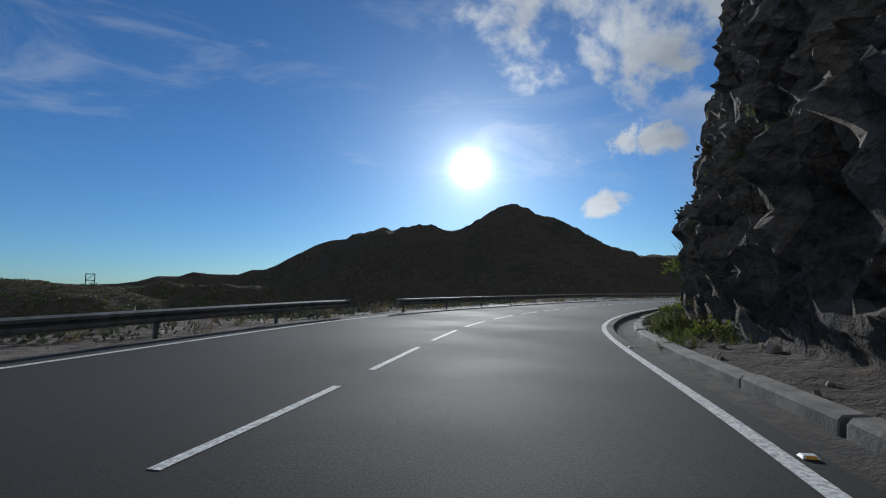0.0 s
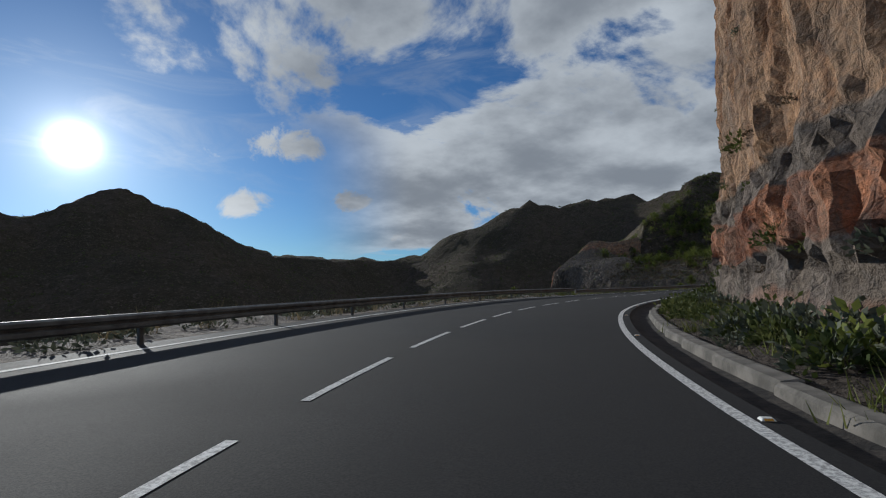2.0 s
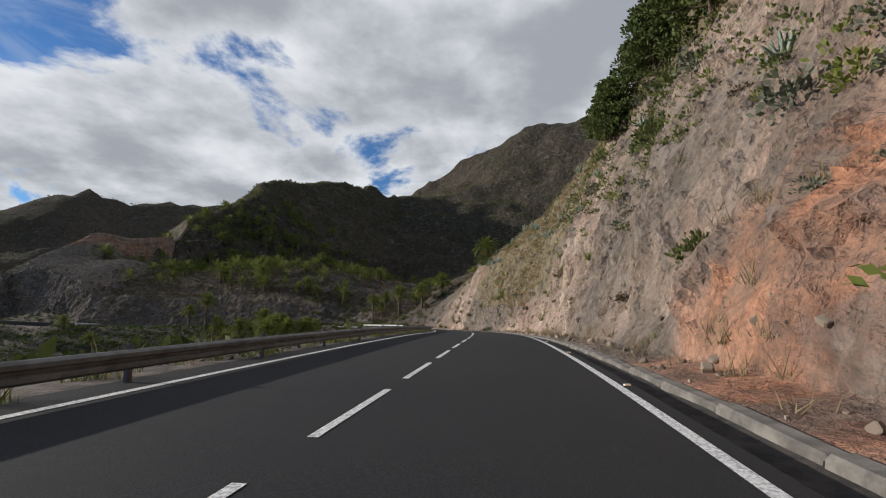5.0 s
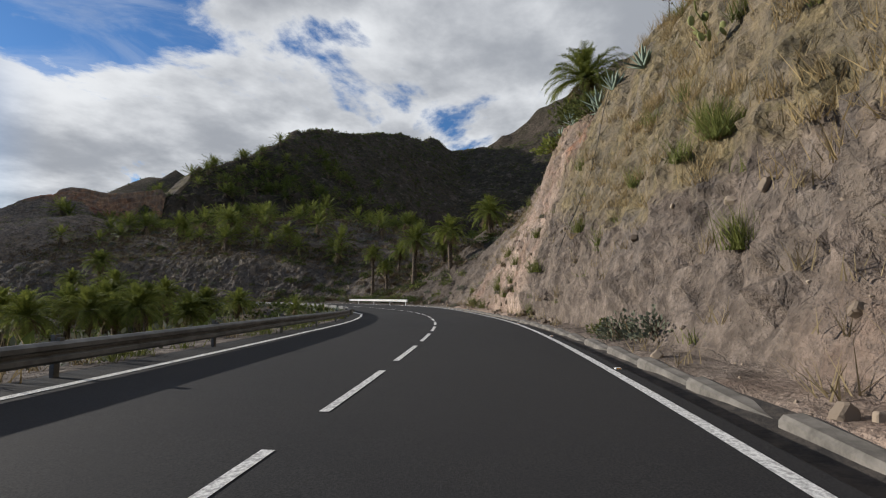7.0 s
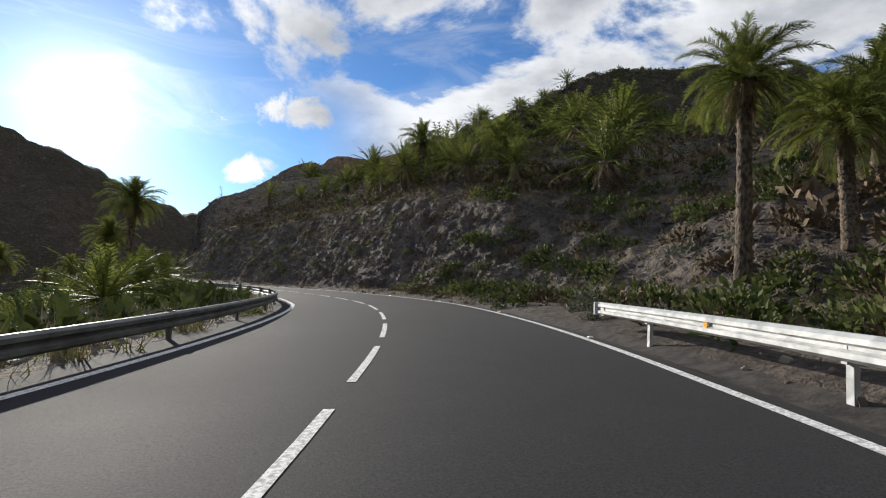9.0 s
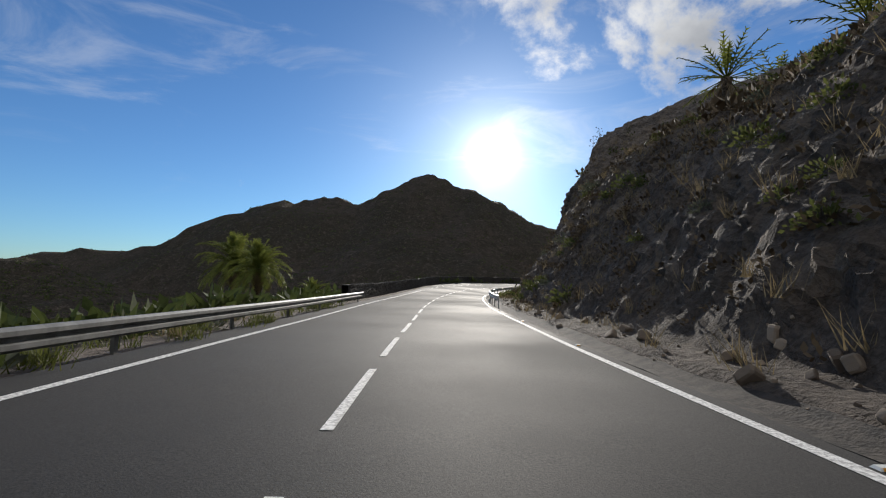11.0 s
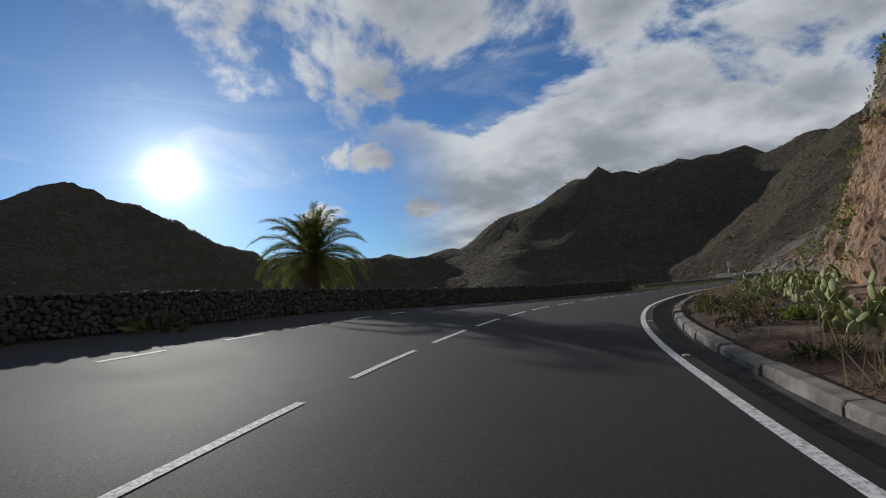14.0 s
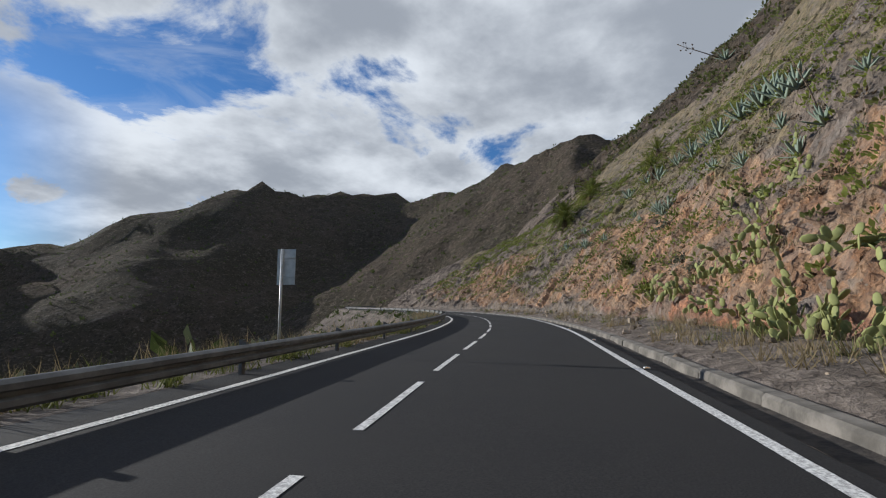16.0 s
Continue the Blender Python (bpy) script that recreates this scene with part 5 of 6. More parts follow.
    # tall ones that rise out of the hollow inside the bend
    for x, y, h in ((227.1, 140.7, 10.5), (221.3, 135.1, 10.0), (215.6, 129.4, 9.6), (226.7, 135.8, 8.6), (219.1, 130.5, 8.4), (232.4, 133.0, 5.0), (226.8, 130.2, 5.4), (212.2, 131.8, 10.6), (232.4, 138.7, 7.0), (216.3, 133.9, 10.6), (237.8, 132.9, 2.8), (216.8, 125.9, 8.2), (215.5, 139.2, 12.2)):
        palm(x, y, h, r.uniform(0.8, 1.02), "tall leafy date palm rising from the hollow below the road")
    # below the road, left
    for k in range(34):
        s, d = r.uniform(285, 352), r.uniform(-24, -9.5)
        x, y = place(s, d)
        palm(float(x), float(y), r.uniform(0.7, 1.9), r.uniform(0.6, 0.95), "low bushy date palm below the road", 4 + k % 2)
    # on the last slope
    for s, d in ((592, 30), (580, 20), (600, 24)):
        x, y = place(s, d)
        palm(float(x), float(y), 1.8, 0.75, "small date palm on the green slope", 4)


build_palms()


# ---------------------------------------------------------------- leaf clouds
def leaf_quads(n, radius, size, flat=0.8, seed=0, up=0.4):
    """n small leaves on an uneven mound: vertices (n*4, 3)."""
    r = np.random.default_rng(seed)
    a, t = r.uniform(0, 2 * np.pi, n), np.arccos(r.uniform(-0.15, 1, n))
    lump = 0.72 + 0.28 * np.sin(a * 3 + seed) * np.cos(t * 4 + seed) + 0.2 * np.sin(a * 7 + 2 * seed)
    rr = radius * lump * r.uniform(0.45, 1.0, n) ** 0.5
    c = np.stack([rr * np.sin(t) * np.cos(a), rr * np.sin(t) * np.sin(a), rr * np.cos(t) * flat], axis=-1)
    out = c / (np.linalg.norm(c, axis=-1, keepdims=True) + 1e-6) + r.normal(0, 0.5, (n, 3)) + np.array([0, 0, up])
    out /= np.linalg.norm(out, axis=-1, keepdims=True)
    side = np.cross(out, r.normal(0, 1, (n, 3)))
    side /= np.linalg.norm(side, axis=-1, keepdims=True)
    L, W = size * r.uniform(0.6, 1.3, (n, 1)), size * 0.28
    return np.stack([c, c + out * L * 0.5 + side * W, c + out * L, c + out * L * 0.5 - side * W], axis=1).reshape(-1, 3)


def quads_mesh(name, v, mat):
    me = bpy.data.meshes.new(name)
    n = len(v) // 4
    me.vertices.add(len(v))
    me.vertices.foreach_set("co", np.ascontiguousarray(v, dtype=np.float32).ravel())
    me.loops.add(n * 4)
    me.loops.foreach_set("vertex_index", np.arange(n * 4, dtype=np.int32))
    me.polygons.add(n)
    me.polygons.foreach_set("loop_start", np.arange(0, n * 4, 4, dtype=np.int32))
    me.materials.append(mat)
    me.update(calc_edges=True)
    return me


def shrub_parts(kind, seed):
    mat, n, size, flat = {"green": (MT["shrub"], 520, 0.17, 0.85), "grey": (MT["grey_shrub"], 460, 0.13, 0.7), "dry": (MT["dry_shrub"], 380, 0.20, 0.8), "bright": (MT["bright_shrub"], 560, 0.16, 0.75)}[kind]
    leaves = quads_mesh("foliage", leaf_quads(n, 0.9, size, flat, seed), mat)
    k = Kit()
    random.seed(seed)
    for i in range(9):
        a, t = random.uniform(0, 6.28), random.uniform(0.1, 1.0)
        q = Vector((math.sin(t) * math.cos(a), math.sin(t) * math.sin(a), math.cos(t) * flat)) * 0.72
        k.tube([(0, 0, -0.15), q * 0.5 + Vector((0, 0, 0.06)), q], [0.028, 0.018, 0.007], 4, cap=False)
    return leaves, k.mesh("stems", MT["bark"])


SHRUBS = {k: [shrub_parts(k, 10 * i + j) for j in range(3)] for i, k in enumerate(("green", "grey", "dry", "bright"))}
SHRUB_LABEL = {"green": "leafy dark green shrub on the slope", "grey": "low grey-green shrub on stony soil", "dry": "dry brown twiggy bush on the slope", "bright": "rounded yellow-green spurge bush"}


def shrub(p, kind, size):
    leaves, stems = SHRUBS[kind][rng.integers(3)]
    ob = tagged(new("shrub"), SHRUB_LABEL[kind], "shrub", group=kind + " shrubs along the road")
    ob.matrix_basis = Matrix.Translation(Vector(p) - Vector((0, 0, 0.06))) @ pose(0, 0, 0, rng.uniform(-8, 8), rng.uniform(-8, 8), rng.uniform(0, 360)) @ Matrix.Diagonal((size * rng.uniform(0.85, 1.2), size, size * rng.uniform(0.8, 1.1), 1))
    part("foliage", leaves, ob)
    part("twig_frame", stems, ob)


def beside(s, d):
    """A spot on the slope, d metres right of the road's line."""
    return on_slope(s, d - float(lanes(s, 1)) - 1.25)


def build_shrubs():
    r = np.random.default_rng(5)

    def row(n, s0, s1, e0, e1, kinds, a, b):
        for _ in range(n):
            s = r.uniform(s0, s1)
            shrub(on_slope(s, r.uniform(e0, e1)), kinds[r.integers(len(kinds))], r.uniform(a, b))

    dense = {"green": [], "grey": [], "dry": [], "bright": [], "dark": []}
    clump = [leaf_quads(190, 0.9, 0.205, 0.8, k) for k in range(4)]

    def thick(n, s0, s1, e0, e1, kinds, a, b):
        for _ in range(n):
            p = on_slope(r.uniform(s0, s1), r.uniform(e0, e1))
            dense[kinds[r.integers(len(kinds))]].append(clump[r.integers(4)] * r.uniform(a, b) + np.array(p))

    row(10, 14, 50, 0.6, 2.2, ("green", "bright", "grey"), 0.5, 0.95)
    row(5, 26, 36, 1.0, 2.2, ("bright",), 0.8, 1.15)
    row(24, 50, 112, 0.4, 2.8, ("green", "grey", "green"), 0.35, 0.85)
    row(8, 20, 110, 3, 9, ("green", "grey"), 0.3, 0.6)
    thick(70, 106, 178, 2.2, 7.5, ("grey", "dry", "grey", "green"), 0.22, 0.6)
    thick(130, 500, 600, 5.0, 30, ("green", "grey", "dry"), 0.4, 1.0)
    row(14, 112, 172, 1.0, 6, ("grey", "green", "dry"), 0.35, 0.8)
    row(14, 120, 175, 0.6, 2.5, ("bright", "grey"), 0.5, 1.0)
    thick(30, 116, 240, 5.2, 13, ("green", "bright", "grey", "dry"), 0.6, 1.3)
    row(18, 180, 285, 0.3, 3.2, ("grey", "dry"), 0.3, 0.7)
    thick(18, 180, 280, 4, 9, ("dry", "grey", "dry"), 0.35, 0.75)
    row(12, 285, 330, 1.5, 12, ("green", "grey", "dry"), 0.4, 0.9)
    thick(26, 325, 410, 1.0, 16, ("dry", "grey", "green"), 0.3, 0.7)
    row(26, 408, 446, 1.2, 8.5, ("bright", "grey", "green", "dry"), 0.4, 0.9)
    row(12, 446, 486, 0.6, 3.2, ("bright", "grey", "green"), 0.35, 0.8)
    row(8, 412, 470, 9, 14, ("bright", "dry"), 0.5, 1.0)
    thick(40, 492, 600, 3.5, 34, ("green", "grey", "bright"), 0.35, 0.9)
    for _ in range(48):
        s = r.uniform(-30, 400) if r.random() < 0.75 else r.uniform(514, 585)
        q = float(lanes(s, 3)) - r.uniform(1.3, 7.0)
        x, y = place(s, q)
        z = lift(float(x), float(y))
        shrub((float(x), float(y), z), ("grey", "dry", "green", "bright")[r.integers(4)], r.uniform(0.25, 0.75))
    shrub(on_slope(268, 5.2), "bright", 1.9)
    thick(34, 126, 180, 4.6, 10, ("green", "bright", "grey"), 0.8, 1.5)
    row(12, 120, 170, 0.8, 2.6, ("bright", "grey", "dry"), 0.6, 1.1)
    for s, d, kind, size in ((155, 10.8, "bright", 2.2), (156.5, 11.4, "green", 1.6), (153, 10.6, "bright", 1.7), (161, 11, "grey", 1.3), (166, 11.3, "green", 1.5), (142, 5.4, "grey", 0.8), (143.5, 5.4, "bright", 0.8), (148, 5.7, "grey", 0.9), (145, 5.5, "bright", 0.8), (159, 5.6, "bright", 1.3), (163, 5.8, "grey", 1.3), (171, 5.5, "bright", 1.4), (174, 9.1, "green", 1.7), (195, 9.4, "green", 2.2), (182, 6, "green", 1.2), (247, 4.6, "grey", 1.2), (245, 4.7, "grey", 1.1), (249, 4.6, "green", 0.7), (263, 9.2, "green", 1.9), (266, 10, "green", 2.2), (541, 10.5, "grey", 0.8), (545, 13, "green", 1.1), (556, 9.5, "grey", 1.2), (553, 9.0, "grey", 0.9), (565, 9.6, "green", 1.2), (560, 8.4, "bright", 0.9)):
        shrub(beside(s, d), kind, size)
    thick(46, 150, 216, 6.5, 16, ("green", "green", "bright", "grey"), 1.1, 2.1)
    thick(26, 160, 222, 2.5, 6.5, ("green", "bright", "grey", "dry"), 0.5, 1.1)
    thick(60, 300, 400, 1.0, 9, ("grey", "dry", "green", "grey"), 0.45, 1.1)
    thick(60, 408, 450, 0.8, 9, ("green", "grey", "bright", "dry"), 0.4, 0.95)
    thick(60, 54, 108, 2.5, 3.4, ("grey", "dry", "green"), 0.18, 0.45)
    thick(26, 48, 84, 1.2, 2.9, ("green", "bright", "grey"), 0.6, 1.15)
    thick(110, 50, 110, 0.5, 3.0, ("green", "grey", "dark", "dark"), 0.35, 0.9)
    thick(40, 452, 486, 0.6, 3.0, ("dry", "grey", "dark"), 0.25, 0.6)
    thick(46, 12, 50, 0.8, 3.2, ("bright", "dry", "grey", "dry"), 0.35, 0.85)
    thick(30, 486, 530, 1.0, 4.5, ("dry", "grey", "green"), 0.25, 0.6)
    thick(70, 408, 450, 0.8, 8, ("dark", "dry", "dark", "grey"), 0.35, 0.9)
    thick(20, 284, 312, 2.5, 14, ("green", "bright", "grey"), 0.6, 1.2)
    # "dark" bushes here give the ravine bank its shade through leaf colour
    thick(230, 292, 334, 1.5, 17, ("dark", "dry", "dark", "green"), 0.6, 1.4)
    thick(110, 288, 332, 0.3, 4, ("dark", "dry", "dark", "grey"), 0.3, 0.8)
    thick(70, 300, 404, 10, 40, ("dark", "dry", "grey"), 0.6, 1.6)
    thick(90, 322, 400, 2.0, 12, ("green", "dry", "green"), 0.4, 0.9)
    for kind, mat in (("green", "shrub"), ("grey", "grey_shrub"), ("dry", "dry_shrub"), ("bright", "bright_shrub"), ("dark", "pine")):
        tagged(new(kind + "_thicket", quads_mesh(kind + "_thicket", np.concatenate(dense[kind]), MT[mat])), "thicket of " + {"green": "leafy dark green", "grey": "grey-green", "dry": "withered brown", "bright": "yellow-green", "dark": "shaded deep green"}[kind] + " bushes over the slope", "bushes", kind="stuff")
    for s, q, size in ((24, -14, 1.5), (4, -15, 1.3), (30, -16, 1.2)):
        x, y = place(s, q)
        shrub((float(x), float(y), lift(float(x), float(y))), "bright", size)


build_shrubs()


# ---------------------------------------------------------------- agaves and prickly pears
def agave_leaf():
    k = Kit()
    rows = [(0.0, 0.075, 0.03), (0.25, 0.085, 0.028), (0.55, 0.075, 0.022), (0.85, 0.045, 0.012), (1.0, 0.004, 0.002)]
    for u, w, t in rows:
        y = 1.0 * u
        z = 0.10 * u * u
        k.v += [(-w, y, z + 0.35 * w), (0, y, z - t), (w, y, z + 0.35 * w), (0, y, z + t * 0.2)]
    for i in range(len(rows) - 1):
        for j in range(4):
            a, b = i * 4 + j, i * 4 + (j + 1) % 4
            k.f.append((a, b, b + 4, a + 4))
    return k.mesh("leaf", MT["agave"], True)


AGAVE_LEAF = agave_leaf()


def agave(p, size, stalk=False, lean=None):
    ob = tagged(new("agave"), "grey-green agave rosette with pointed fleshy leaves" + (" and a dry flower stalk" if stalk else ""), "agave", group="agaves on the slope")
    ob.matrix_basis = Matrix.Translation(Vector(p) - Vector((0, 0, 0.05))) @ pose(0, 0, 0, rng.uniform(-12, 12), rng.uniform(-12, 12), rng.uniform(0, 360))
    if lean:
        ob.matrix_basis = Matrix.Translation(Vector(p) - Vector((0, 0, 0.05)))
    n = 17
    for i in range(n):
        u = i / (n - 1)
        part("leaf", AGAVE_LEAF, ob, pose(0, 0, 0, 0, 0, i * 137.5) @ pose(0, 0, 0, 12 + 66 * (1 - u) + rng.uniform(-6, 6), 0, 0) @ Matrix.Diagonal((size * 1.1, size * rng.uniform(0.8, 1.1), size, 1)))
    if stalk:
        k = Kit()
        k.tube([(0, 0, 0), (0.1, 0, 2.2), (0.35, 0.1, 4.4)], [0.05, 0.04, 0.02], 6)
        for i in range(9):
            z = 2.9 + 0.17 * i
            a = i * 2.4
            q = Vector((0.15 + 0.02 * i, 0.05, z))
            e = q + Vector((math.cos(a) * 0.4, math.sin(a) * 0.4, 0.16))
            k.tube([q, e], [0.014, 0.01], 4)
            k.tube([e - Vector((0, 0, 0.03)), e + Vector((0, 0, 0.1))], [0.07, 0.05], 5)
        part("flower_stalk", k.mesh("flower_stalk", MT["bark"], True), ob, pose(0, 0, 0, *(lean or (0, 0)), 0) @ Matrix.Scale(0.25 + (0.8 if lean else 0.6) * size, 4))


def pad_mesh():
    k = Kit()
    n, m = 8, 3
    for i in range(1, m + 1):
        t = math.pi * i / (m + 1)
        for j in range(n):
            a = 2 * math.pi * j / n
            k.v.append((0.115 * math.sin(t) ** 0.8 * math.cos(a), 0.028 * math.sin(t) * math.sin(a), 0.19 - 0.19 * math.cos(t)))
    k.v += [(0, 0, 0), (0, 0, 0.38)]
    for i in range(m - 1):
        for j in range(n):
            k.f.append((i * n + j, i * n + (j + 1) % n, (i + 1) * n + (j + 1) % n, (i + 1) * n + j))
    for j in range(n):
        k.f.append((j, m * n, (j + 1) % n))
        k.f.append(((m - 1) * n + j, (m - 1) * n + (j + 1) % n, m * n + 1))
    return k.mesh("pad", MT["cactus"], True)


PAD = pad_mesh()


def prickly_pear(p, size, pads=20):
    ob = tagged(new("prickly_pear"), "prickly pear cactus with clustered flat green pads", "cactus", group="prickly pears beside the road")
    ob.matrix_basis = Matrix.Translation(Vector(p) - Vector((0, 0, 0.04))) @ pose(0, 0, 0, 0, 0, rng.uniform(0, 360)) @ Matrix.Scale(0.82 * size, 4)
    tips = [pose(rng.uniform(-1.0, 1.0), rng.uniform(-1.0, 1.0), 0, rng.uniform(-38, 38), rng.uniform(-38, 38), rng.uniform(0, 180)) for _ in range(14)]
    for _ in range(pads):
        i = rng.integers(len(tips))
        m = tips[i]
        part("pad", PAD, ob, m)
        tips[i] = m @ pose(rng.uniform(-0.05, 0.05), 0, 0.35, rng.uniform(-32, 32), rng.uniform(-38, 38), rng.uniform(-60, 60))
        if rng.random() < 0.5:
            tips.append(m @ pose(rng.uniform(-0.06, 0.06), 0, 0.32, rng.uniform(-40, 40), rng.uniform(-50, 50), rng.uniform(-80, 80)))


def build_succulents():
    r = np.random.default_rng(11)
    for _ in range(34):
        agave(on_slope(r.uniform(126, 240), r.uniform(5.6, 12)), r.uniform(0.9, 1.4), r.random() < 0.2)
    for s, e in ((248, 9.5), (254, 9), (260, 8.5), (264, 8), (268, 8.5), (272, 9), (257, 11), (262, 10.5)):
        agave(on_slope(s, e), r.uniform(1.0, 1.5), r.random() < 0.4)
    for i in range(26):
        s = 530 + 2.3 * i + r.uniform(-1, 1)
        agave(on_slope(s, 11 - 0.02 * i + r.uniform(-1.3, 1.3)), r.uniform(0.7, 1.2), i in (4, 9, 17))
    x, y = place(123.0, float(lanes(123, 3)) - 2.4)
    agave((float(x), float(y), lift(float(x), float(y))), 0.4, True)
    agave((447.0, 286.4, lift(447.0, 286.4)), 2.8, True, (-61, -50))
    for s, d, size in ((161, 12.0, 1.6), (157, 12, 1.7), (159, 12.6, 1.5), (170, 11.9, 1.5), (179, 12.7, 1.6), (187, 12.7, 1.5), (193, 13, 1.4), (164, 12, 1.4), (168, 12.6, 1.3), (175, 12.4, 1.4), (183, 13, 1.5), (260, 8.7, 1.2), (258, 8.7, 1.1), (265, 9.1, 1.2), (256, 8.9, 1.1), (268, 9.4, 1.1), (262, 8.9, 1.2)):
        agave(beside(s, d), size, False)
    for s, d in ((561, 17.7), (558, 17.0), (564, 18.2), (568, 19.0), (574, 20.0), (576, 19.7), (581, 19.8), (573, 20.5), (578, 19.2), (585, 19.7), (556, 16.8), (562.5, 18.2), (570, 19.4), (559.5, 17.6)):
        agave(beside(s, d), r.uniform(1.5, 2.0))
    for s, d in ((540, 6.6), (543, 6.8), (541, 7.5), (549, 7.5), (552, 7.6), (547, 9.0), (548, 8.7), (554, 11.6), (551, 12.2), (553, 13.8), (547, 9.4), (550, 8.5), (542, 7.2), (546, 7.6), (550.5, 8.0), (248, 8.0), (534, 8.2), (536, 7.6), (538, 8.4), (539, 7.4), (533, 9.2), (537, 9.6), (541, 8.8), (544, 8.2), (531, 8.6), (535, 10.2)):
        prickly_pear(beside(s, d), r.uniform(1.0, 1.3), 32)
    for s, e in ((423, 11), (428, 12), (418, 10)):
        agave(on_slope(s, e), 1.0, True)
    for _ in range(6):
        s = r.uniform(205, 350)
        x, y = place(s, float(lanes(s, 3)) - r.uniform(1.6, 5))
        agave((float(x), float(y), lift(float(x), float(y))), r.uniform(0.6, 0.9))
    for _ in range(26):
        prickly_pear(on_slope(r.uniform(472, 506), r.uniform(2.2, 6.0)), r.uniform(0.85, 1.2), 30)
    for _ in range(8):
        prickly_pear(on_slope(r.uniform(522, 562), r.uniform(3.0, 8.5)), r.uniform(0.9, 1.25), 32)
    for _ in range(8):
        prickly_pear(on_slope(r.uniform(414, 446), r.uniform(0.9, 2.8)), r.uniform(0.9, 1.3), 14)
    for _ in range(8):
        prickly_pear(on_slope(r.uniform(286, 302), r.uniform(2.5, 8)), r.uniform(0.6, 0.9), 18)
    for _ in range(4):
        prickly_pear(on_slope(r.uniform(120, 180), r.uniform(10, 16)), 1.3, 16)
    for _ in range(5):
        s = r.uniform(90, 240)
        x, y = place(s, float(lanes(s, 3)) - r.uniform(1.4, 3))
        prickly_pear((float(x), float(y), lift(float(x), float(y))), r.uniform(0.7, 1.0), 10)


build_succulents()


# ---------------------------------------------------------------- pines
def pine(x, y, h):
    ob = tagged(new("pine_tree"), "dark green pine with layered clumps on the hillside", "pine tree", group="pines above the road")
    z = lift(x, y) - 0.3
    ob.matrix_basis = Matrix.Translation((x, y, z)) @ pose(0, 0, 0, 0, rng.uniform(-4, 4), rng.uniform(0, 360))
    k = Kit()
    k.tube([(0, 0, 0), (0.1, 0.05, h * 0.5), (0.05, 0, h * 0.95)], [0.2, 0.13, 0.04], 8)
    clumps = []
    for i in range(40):
        u = 0.22 + 0.75 * i / 39
        a = i * 2.4
        reach = (1.05 - u) ** 0.6 * h * 0.36 * random.uniform(0.4, 1.2) + 0.25
        q = Vector((math.cos(a) * reach, math.sin(a) * reach, u * h + random.uniform(-0.2, 0.2)))
        k.tube([(0.08, 0.03, u * h - 0.3), q], [0.05, 0.02], 4, cap=False)
        clumps.append(leaf_quads(130, 0.95, 0.34, 0.7, i, 0.6) + np.array(q))
    part("trunk", k.mesh("trunk", MT["bark"], True), ob)
    part("crown", quads_mesh("crown", np.concatenate(clumps), MT["pine"]), ob)


def build_pines():
    random.seed(4)
    for s, e, h in ((199, 11.5, 11.0), (205, 14, 9.5), (194, 9, 6.5), (208, 11, 7.0), (214, 12, 5.5), (190, 9.5, 5.0), (203, 8.5, 7.5), (209, 8, 6.5), (197, 12.5, 9.0), (214, 9, 6.0), (218, 10, 5.0)):
        p = on_slope(s, e)
        pine(p.x, p.y, h)


build_pines()


# ---------------------------------------------------------------- grass, scrub, rubble: beyond counting
def blades(points, n, height, spread, seed):
    r = np.random.default_rng(seed)
    c = np.repeat(points, n, axis=0)
    m = len(c)
    root = c + np.stack([r.normal(0, spread, m), r.normal(0, spread, m), np.full(m, -0.05)], axis=-1)
    tip = root + np.stack([r.normal(0, 0.45, m), r.normal(0, 0.45, m), r.uniform(0.6, 1.25, m)], axis=-1) * (height * r.uniform(0.6, 1.2, m))[:, None]
    a = r.uniform(0, np.pi, m)
    w = np.stack([np.cos(a), np.sin(a), 0 * a], axis=-1) * 0.014
    return np.stack([root - w, root + w, tip], axis=1).reshape(-1, 3)


def field(name, v, mat, label, category):
    f = np.arange(len(v), dtype=np.int32).reshape(-1, 3)
    tagged(raw_mesh(name, v, f, mat, smooth_shade=False), label, category, kind="stuff")


def slope_spots(n, s0, s1, e0, e1, seed):
    r = np.random.default_rng(seed)
    return np.array([on_slope(a, b) for a, b in zip(r.uniform(s0, s1, n), r.uniform(e0, e1, n))])


def verge_spots(n, s0, s1, q0, q1, seed):
    r = np.random.default_rng(seed)
    s = r.uniform(s0, s1, n)
    q = r.uniform(q0, q1, n)
    x, y = place(s, lanes(s, 3) - q)
    return np.stack([x, y, left_ground(x, y, q - 0.85)], axis=-1)


